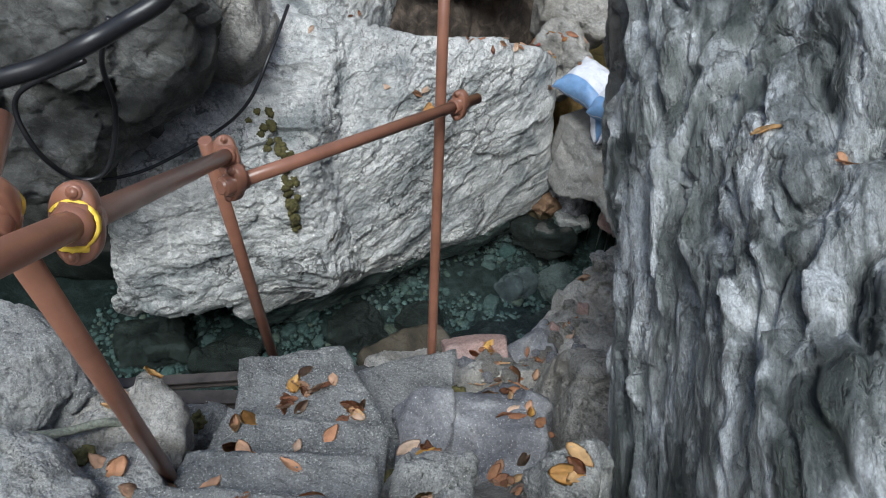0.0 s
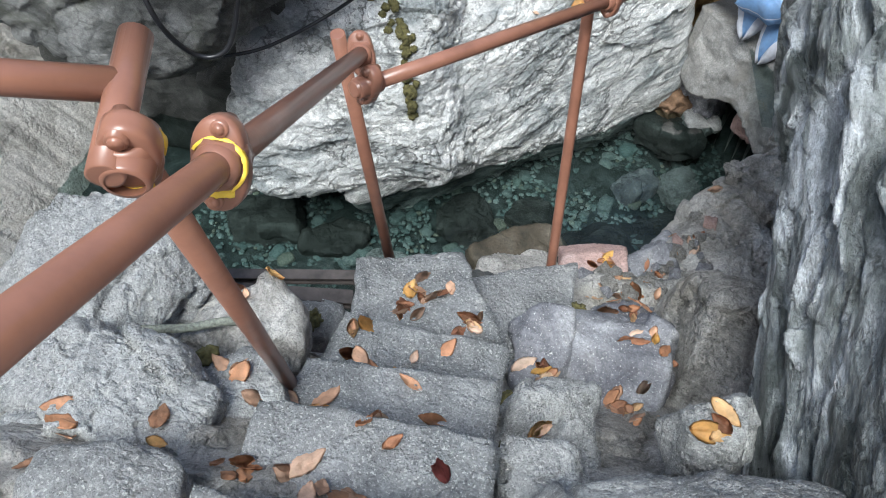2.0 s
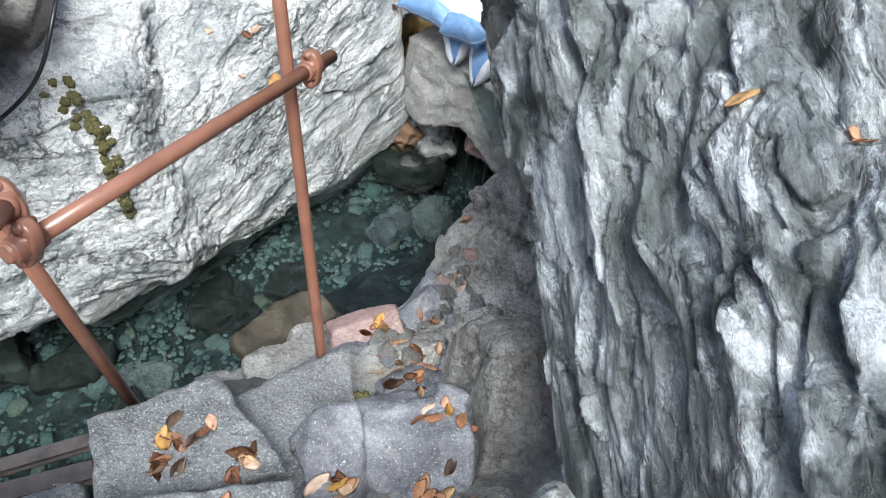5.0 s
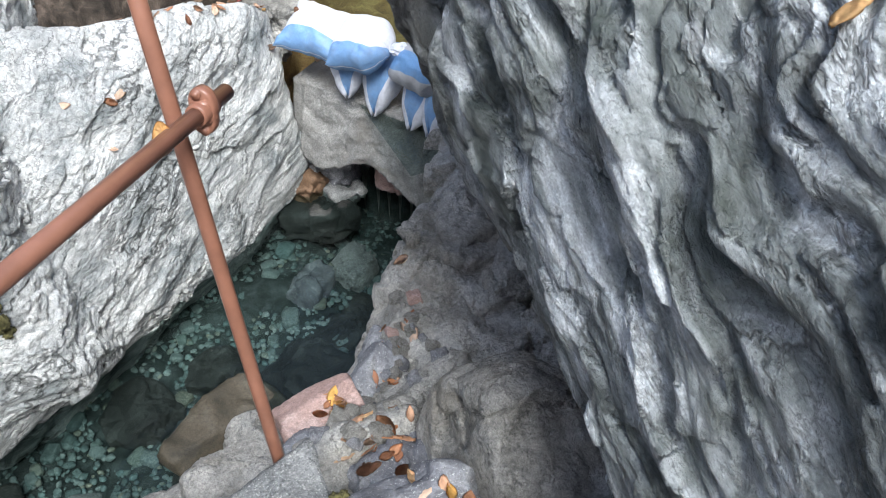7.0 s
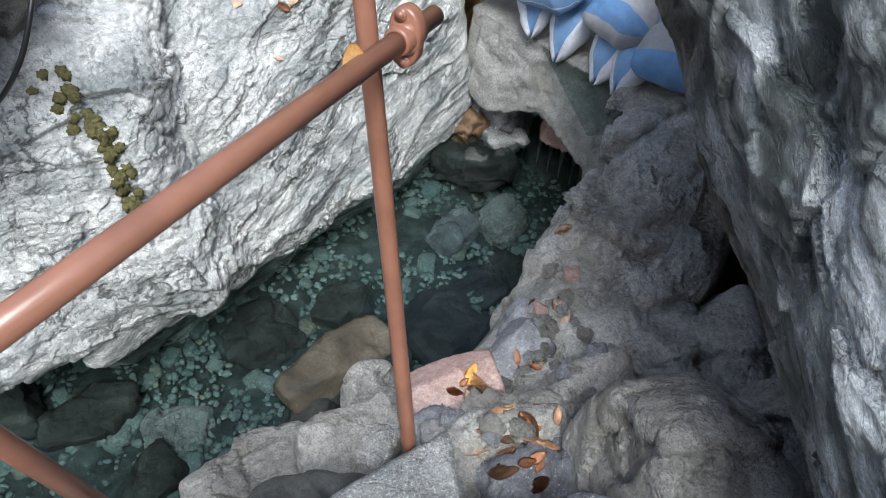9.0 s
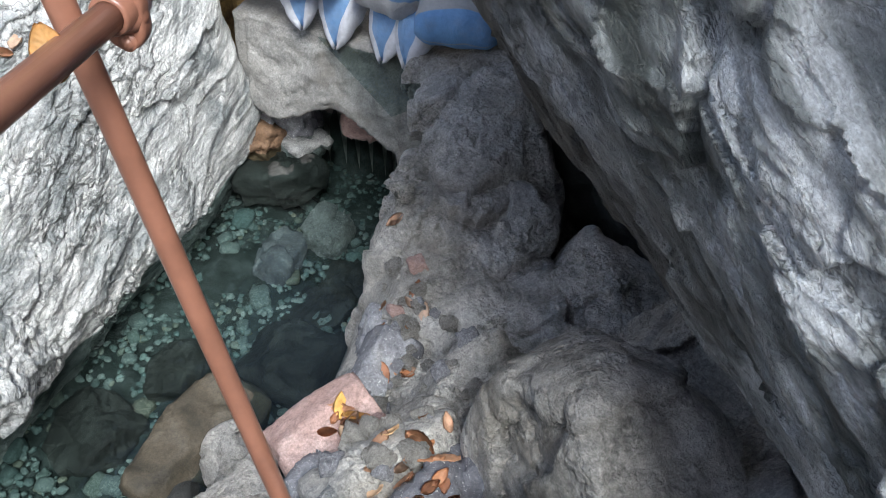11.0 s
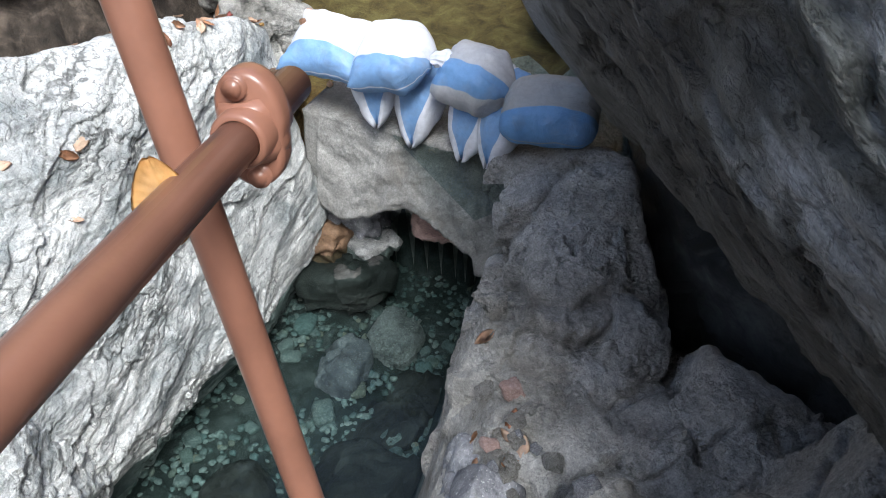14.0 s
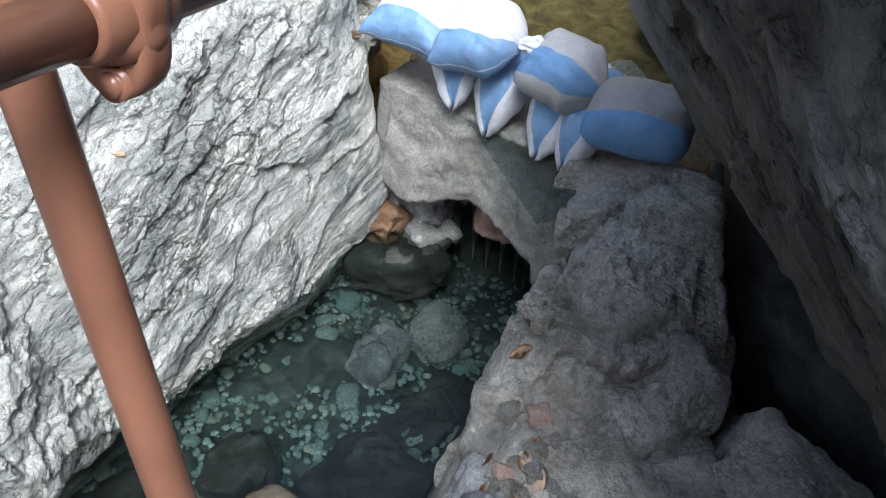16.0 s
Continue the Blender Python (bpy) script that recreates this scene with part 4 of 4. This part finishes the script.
for k, (label, mat, c, half, yaw) in enumerate(BEDSTONES):
    stone("stream_stone", label, mat, c, half, (12 * math.sin(k), 10 * math.cos(k), yaw), level=5, amp=0.012 if mat is BROWNST else (0.032 if mat is not DARKROCK else 0.034), scale=7, seed=100 + k, sharp=9, group="stones in the stream")

pebble_meshes = []
for k in range(6):
    p, n, f = carve(3, (0, 0, 0), boxed((0, 0, 0), (1, 0.75, 0.5), (0, 0, 0)), 5)
    p = p + n * (0.22 * fbm(p * 1.2 + 9 * k, 3, 200 + k))[:, None]
    pebble_meshes.append(mesh_from("pebble", p, f, PEBBLE))
rng = random.Random(4)
count = 0
while count < 280:
    x, y = rng.uniform(-2.0, 1.5), rng.uniform(0.7, 2.9)
    if terrain(np.array([x]), np.array([y]))[0] > -0.37:
        continue
    r = min(0.075, 0.018 + rng.expovariate(55))
    ob = new("pebble", pebble_meshes[rng.randrange(6)])
    ob.matrix_world = pose(x, y, -0.385 + r * 0.3, rng.uniform(-20, 20), rng.uniform(-20, 20), rng.uniform(0, 360)) @ Matrix.Scale(r, 4)
    tagged(ob, "smooth pale or teal pebble on the stream bed", "pebble", "pebbles on the stream bed")
    count += 1


def build_gravel():
    v0, f0 = sphere_arrays(2)
    vs, fs, base = [], [], 0
    g = np.random.RandomState(5)
    done = 0
    while done < 5000:
        x, y = g.uniform(-2.4, 1.8), g.uniform(0.5, 3.1)
        if terrain(np.array([x]), np.array([y]))[0] > -0.3:
            continue
        r = g.uniform(0.008, 0.026)
        s = r * np.array([1, g.uniform(0.6, 1), g.uniform(0.4, 0.7)])
        a = g.uniform(0, 6.3)
        p = v0 * s * (1 + g.uniform(-0.2, 0.2, (len(v0), 1)))
        p = np.stack([p[:, 0] * np.cos(a) - p[:, 1] * np.sin(a), p[:, 0] * np.sin(a) + p[:, 1] * np.cos(a), p[:, 2]], 1) + (x, y, -0.385 + r * 0.2 + g.uniform(0, 0.012))
        vs.append(p)
        fs.append(f0 + base)
        base += len(v0)
        done += 1
    m = PEBBLE.copy()
    m.name = "stream_gravel"
    for node in m.node_tree.nodes:
        if node.type == 'OBJECT_INFO':
            geo = m.node_tree.nodes.new("ShaderNodeNewGeometry")
            for link in list(node.outputs["Random"].links):
                m.node_tree.links.new(geo.outputs["Random Per Island"], link.to_socket)
    ob = new("gravel", mesh_from("gravel", np.concatenate(vs), np.concatenate(fs), m))
    tagged(ob, "teal and pale gravel covering the stream bed", "gravel", kind="stuff")


build_gravel()

# ---- steel beam, rope, hoses ----
def beam(a, b, h, w):
    a, b = Vector(a), Vector(b)
    d = (b - a).normalized()
    s = d.cross(Vector((0, 0, 1))).normalized()
    bm = bmesh.new()
    prof = [(-w, -h), (w, -h), (w, -h * 0.6), (-w * 0.5, -h * 0.6), (-w * 0.5, h * 0.6), (w, h * 0.6), (w, h), (-w, h)]
    r = [[bm.verts.new(p + s * x + Vector((0, 0, z))) for x, z in prof] for p in (a, b)]
    for k in range(8):
        bm.faces.new([r[0][k], r[0][(k + 1) % 8], r[1][(k + 1) % 8], r[1][k]])
    bm.faces.new(r[0])
    bm.faces.new(r[1])
    bmesh.ops.recalc_face_normals(bm, faces=bm.faces)
    tagged(part("steel_beam", bm, STEEL, None), "rusted steel channel lying beside the landing", "beam")


beam((-1.42, -0.52, 1.75), (-0.72, -0.36, 1.62), 0.022, 0.03)
beam((-1.3, -0.38, 1.66), (-0.72, -0.24, 1.60), 0.018, 0.022)


def curve_pts(ctrl, n=40, wob=0.0, seed=0):
    c = [Vector(p) for p in ctrl]
    out = []
    for i in range(n + 1):
        t = i / n * (len(c) - 1)
        k = min(int(t), len(c) - 2)
        u = t - k
        p0, p1, p2, p3 = c[max(k - 1, 0)], c[k], c[k + 1], c[min(k + 2, len(c) - 1)]
        out.append(0.5 * ((2 * p1) + (p2 - p0) * u + (2 * p0 - 5 * p1 + 4 * p2 - p3) * u * u + (3 * p1 - p0 - 3 * p2 + p3) * u ** 3))
    return out


tagged(tube("rope", curve_pts([(-1.25, -0.92, 2.14), (-1.08, -0.86, 2.1), (-0.95, -0.8, 2.08), (-0.86, -0.72, 1.9)]), 0.013, ROPE, None), "weathered green rope lying over stones", "rope")
tagged(tube("hose", curve_pts([(-2.036, 0.64, 2.226), (-1.818, 0.649, 2.314), (-1.638, 0.69, 2.37), (-1.444, 0.72, 2.471), (-1.317, 0.847, 2.518), (-1.189, 0.924, 2.59), (-1.091, 0.955, 2.748)]), 0.042, RUBBER, None), "thick black rubber hose slung along the rock", "hose")
tagged(tube("cable", curve_pts([(-1.438, 0.934, 2.476), (-1.511, 0.924, 2.264), (-1.546, 1.021, 1.938), (-1.617, 0.939, 1.658), (-1.763, 0.89, 1.629), (-1.855, 0.792, 1.876), (-1.897, 0.862, 2.098), (-1.552, 0.858, 2.304)], 60), 0.013, RUBBER, None), "looped black cable hanging on the rock", "cable")
tagged(tube("cable", curve_pts([(-0.905, 2.159, 1.999), (-0.939, 1.758, 1.921), (-1.057, 1.613, 1.676), (-1.282, 1.652, 1.423), (-1.61, 1.384, 1.329), (-1.858, 1.222, 1.344)], 60), 0.010, RUBBER, None), "thin black cable running across the rock", "cable")


# ---- moss cushions and fallen leaves, resting on what lies under them ----
bpy.context.view_layer.update()
GRAPH = bpy.context.evaluated_depsgraph_get()


def ground_at(x, y, z=4.5):
    for _ in range(4):
        hit, place, normal, _, ob, _ = scene.ray_cast(GRAPH, Vector((x, y, z)), Vector((0, 0, -1)))
        if not hit or ob.name.split(".")[0] not in ("rail", "post", "clamp", "bolt", "paint_mark", "cable", "hose", "water"):
            return (place, normal) if hit and normal.z > 0.5 else (None, None)
        z = place.z - 0.002
    return None, None


def leaf_mesh(name, long, wide, curl, seed, mat):
    bm = bmesh.new()
    n, k = 12, 4
    g = {}
    for i in range(n + 1):
        t = i / n
        w = wide * (math.sin(math.pi * min(1, t * 1.02)) ** 0.75) * (1 - 0.35 * t) + 0.001
        for j in range(-k, k + 1):
            s = j / k
            tooth = 0.06 * wide * (i % 2) if abs(j) == k else 0
            z = curl * (s * s * wide * 1.5 + (t - 0.5) ** 2 * long * 1.2) + 0.006 * noise.noise(Vector((t * 5, s * 2, seed)))
            g[i, j] = bm.verts.new((t * long - long / 2, s * (w + tooth), z))
    for i in range(n):
        for j in range(-k, k):
            bm.faces.new([g[i, j], g[i + 1, j], g[i + 1, j + 1], g[i, j + 1]])
    bmesh.ops.solidify(bm, geom=list(bm.faces), thickness=0.0006)
    me = bpy.data.meshes.new(name)
    bm.to_mesh(me)
    bm.free()
    me.polygons.foreach_set("use_smooth", np.full(len(me.polygons), True))
    me.materials.append(mat)
    return me


LEAVES = [leaf_mesh("leaf", 0.08, 0.02, 0.12, 1, LEAF), leaf_mesh("leaf", 0.09, 0.026, -0.2, 2, LEAF), leaf_mesh("leaf", 0.06, 0.017, 0.3, 3, LEAF), leaf_mesh("leaf", 0.10, 0.029, -0.1, 4, LEAF)]


def drop_leaf(x, y, rng, size=1.0, z=4.5, label="fallen brown autumn leaf", mesh=None):
    place, normal = ground_at(x, y, z)
    if place is None or place.z < 0.03:
        return
    ob = new("leaf", mesh or LEAVES[rng.randrange(4)])
    up = normal.to_track_quat("Z", "Y").to_matrix().to_4x4()
    ob.matrix_world = Matrix.Translation(place + normal * 0.006) @ up @ pose(0, 0, 0, rng.uniform(-14, 14), rng.uniform(-14, 14), rng.uniform(0, 360)) @ Matrix.Scale(size * rng.uniform(0.75, 1.15), 4)
    tagged(ob, label, "leaf", "fallen leaves")


rng = random.Random(11)
CLUSTERS = [(-0.45, -0.32, 0.09, 6), (-0.55, -0.42, 0.07, 4), (-0.28, -0.45, 0.06, 5), (-0.45, -0.75, 0.14, 5), (-0.62, -0.7, 0.07, 4), (-0.4, -1.02, 0.1, 4), (-0.66, -1.0, 0.05, 2), (-0.5, -1.35, 0.22, 8),
            (-0.72, -1.4, 0.08, 3), (0.0, -0.52, 0.07, 6), (-0.02, -0.95, 0.05, 3), (0.28, -0.62, 0.1, 8), (0.38, -0.3, 0.08, 5), (0.45, 0.2, 0.1, 9), (0.3, 0.1, 0.1, 5), (0.3, 0.48, 0.06, 6),
            (0.6, 0.65, 0.1, 4), (0.35, -1.08, 0.06, 4), (0.4, -1.5, 0.1, 3), (-1.1, -1.3, 0.18, 5), (-0.9, -1.0, 0.12, 5), (-0.95, -0.7, 0.1, 3), (0.75, 0.95, 0.12, 5), (0.95, 0.9, 0.1, 3), (0.75, 0.2, 0.1, 2),
            (1.0, -0.7, 0.16, 16), (0.0, 3.2, 0.4, 26), (0.5, 3.2, 0.35, 22), (-0.6, 2.9, 0.3, 18), (-0.9, 3.3, 0.4, 12), (0.9, 3.3, 0.2, 10), (0.3, 3.9, 0.6, 20), (-0.2, 2.35, 0.1, 4), (1.05, 1.2, 0.1, 3)]
for x, y, r, n in CLUSTERS:
    for _ in range(int(n * 1.7)):
        drop_leaf(x + rng.gauss(0, r * 0.6), y + rng.gauss(0, r * 0.6), rng, z=2.75 if x > 0.3 and y < 0.3 and r < 0.11 else (2.2 if 0.3 < x and 0.3 < y < 2 else 4.5))


rng = random.Random(21)
chips = []
for k in range(5):
    p, n, f = carve(4, (0, 0, 0), boxed((0, 0, 0), (1, 0.8, 0.55)) + [((0.5, 0.4, 0.3), (0.6, 0.5 - 0.2 * k, 0.6)), ((-0.5, 0.2 * k, 0.2), (-0.6, 0.2, 0.7))], 22)
    chips.append(rough_stone(p, n, 0.12, 1.6, 300 + k))
for mat, label in ((GREY, "small angular grey rubble stone on the bank"), (LAVENDER, "small slate grey rubble stone on the bank"), (PINK, "small pinkish rubble stone on the bank")):
    meshes = [mesh_from("rubble_stone", c, sphere_arrays(4)[1], mat) for c in chips]
    for _ in range({"weathered_grey_rock": 46, "lavender_grey_stone": 16, "pinkish_sandstone": 6}[mat.name]):
        u, w = rng.random(), rng.gauss(0, 0.13)
        x, y = 0.25 + 0.75 * u - 0.6 * w, 0.25 + 0.8 * u + 0.6 * w
        place, normal = ground_at(x, y, 2.0)
        if place is None or place.z < 0.02:
            continue
        r = rng.uniform(0.014, 0.045)
        ob = new("rubble_stone", meshes[rng.randrange(5)])
        ob.matrix_world = Matrix.Translation(place + normal * r * 0.2) @ pose(0, 0, 0, rng.uniform(-25, 25), rng.uniform(-25, 25), rng.uniform(0, 360)) @ Matrix.Scale(r, 4)
        tagged(ob, label, "stone", "rubble on the bank")


# leaves lodged on the shoulder of the boulder
for x, y, r, n in ((0.78, 0.06, 0.06, 26), (0.74, -0.86, 0.015, 2), (0.72, -1.36, 0.015, 1), (0.66, -0.7, 0.015, 1)):
    for _ in range(n):
        drop_leaf(x + rng.gauss(0, r), y + rng.gauss(0, r), rng, 0.8)


def moss(x, y, r, z=4.5):
    place, normal = ground_at(x, y, z)
    if place is None:
        return
    p, n, f = carve(4, (0, 0, 0), boxed((0, 0, 0), (r, r * 0.7, r * 0.25)), 4)
    p = p + n * (r * 0.5 * fbm(p * 2.5 / r, 3, int(x * 99)))[:, None]
    ob = new("moss", mesh_from("moss", p, f, MOSS))
    ob.matrix_world = Matrix.Translation(place) @ normal.to_track_quat("Z", "Y").to_matrix().to_4x4()
    tagged(ob, "olive green moss cushion on damp stone", "moss", "moss cushions")


for x, y, r in ((-0.13, -0.78, 0.035), (-0.12, -1.02, 0.04), (-0.11, -1.38, 0.05), (0.13, -0.15, 0.03), (0.125, -0.02, 0.03), (-0.84, -0.5, 0.04), (-1.0, -1.42, 0.05), (-1.12, -0.62, 0.06), (-0.98, -0.98, 0.05)):
    moss(x, y, r)

# a single leaf caught on the rail by the clamp
def veined_leaf(long, wide):
    """A broad oval leaf with a midrib and pleats along its side veins."""
    bm = bmesh.new()
    n, k = 40, 8
    g = {}
    for i in range(n + 1):
        t = i / n
        w = wide * math.sin(math.pi * min(1.0, 0.02 + t * 0.97)) ** 0.6 * (1.08 - 0.3 * t)
        for j in range(-k, k + 1):
            u = j / k
            pleat = 0.0007 * math.sin((t * 9 - abs(u) * 1.6) * 2 * math.pi) * min(1, abs(u) * 4) - (0.0014 if j == 0 else 0)
            g[i, j] = bm.verts.new((t * long - long / 2, u * w, 0.18 * u * u * wide + 0.35 * (t - 0.5) ** 2 * long + pleat))
    for i in range(n):
        for j in range(-k, k):
            bm.faces.new([g[i, j], g[i + 1, j], g[i + 1, j + 1], g[i, j + 1]])
    bmesh.ops.solidify(bm, geom=list(bm.faces), thickness=0.0006)
    return part("leaf", bm, GOLDLEAF, None, smooth=True)


ob = veined_leaf(0.072, 0.025)
ob.matrix_world = look(RA - RD * 0.045 + Vector((-0.048, -0.04, 0.012)), RA - RD * 0.045 + Vector((0.12, 0.5, -0.55))) @ pose(0, 0, 0, 0, 0, 100)
tagged(ob, "broad golden leaf with pleated veins caught on the rail", "leaf", "fallen leaves")


# moss growing down the seam of the white rock, and the damp dark joint beside it
rng = random.Random(33)
for k in range(75):
    t = rng.random()
    aim = Vector((-1.04 + 0.06 * math.sin(5 * t) + 0.2 * t + rng.gauss(0, 0.04 * (1.2 - t)), 1.62 + 0.38 * t, 1.62 - 1.25 * t + rng.gauss(0, 0.02)))
    eye = Vector((-0.3, -1.0, 3.4))
    hit, place, normal, _, over, _ = scene.ray_cast(GRAPH, aim + (eye - aim).normalized() * 0.8, (aim - eye).normalized())
    if not hit or not over.name.startswith("white_rock"):
        continue
    r = rng.uniform(0.003, 0.009)
    p, n, f = carve(3, (0, 0, 0), boxed((0, 0, 0), (r * 1.4, r * 0.7, r * 0.3)), 3)
    p = p * (1 + 0.8 * fbm(p * 2.2 / r + k, 3, k))[:, None]
    ob = new("moss", mesh_from("moss", p, f, MOSS))
    ob.matrix_world = Matrix.Translation(place - normal * r * 0.12) @ normal.to_track_quat("Z", "Y").to_matrix().to_4x4() @ pose(0, 0, 0, 0, 0, rng.uniform(0, 180))
    tagged(ob, "olive moss tuft in the seam of pale rock", "moss", "moss cushions")
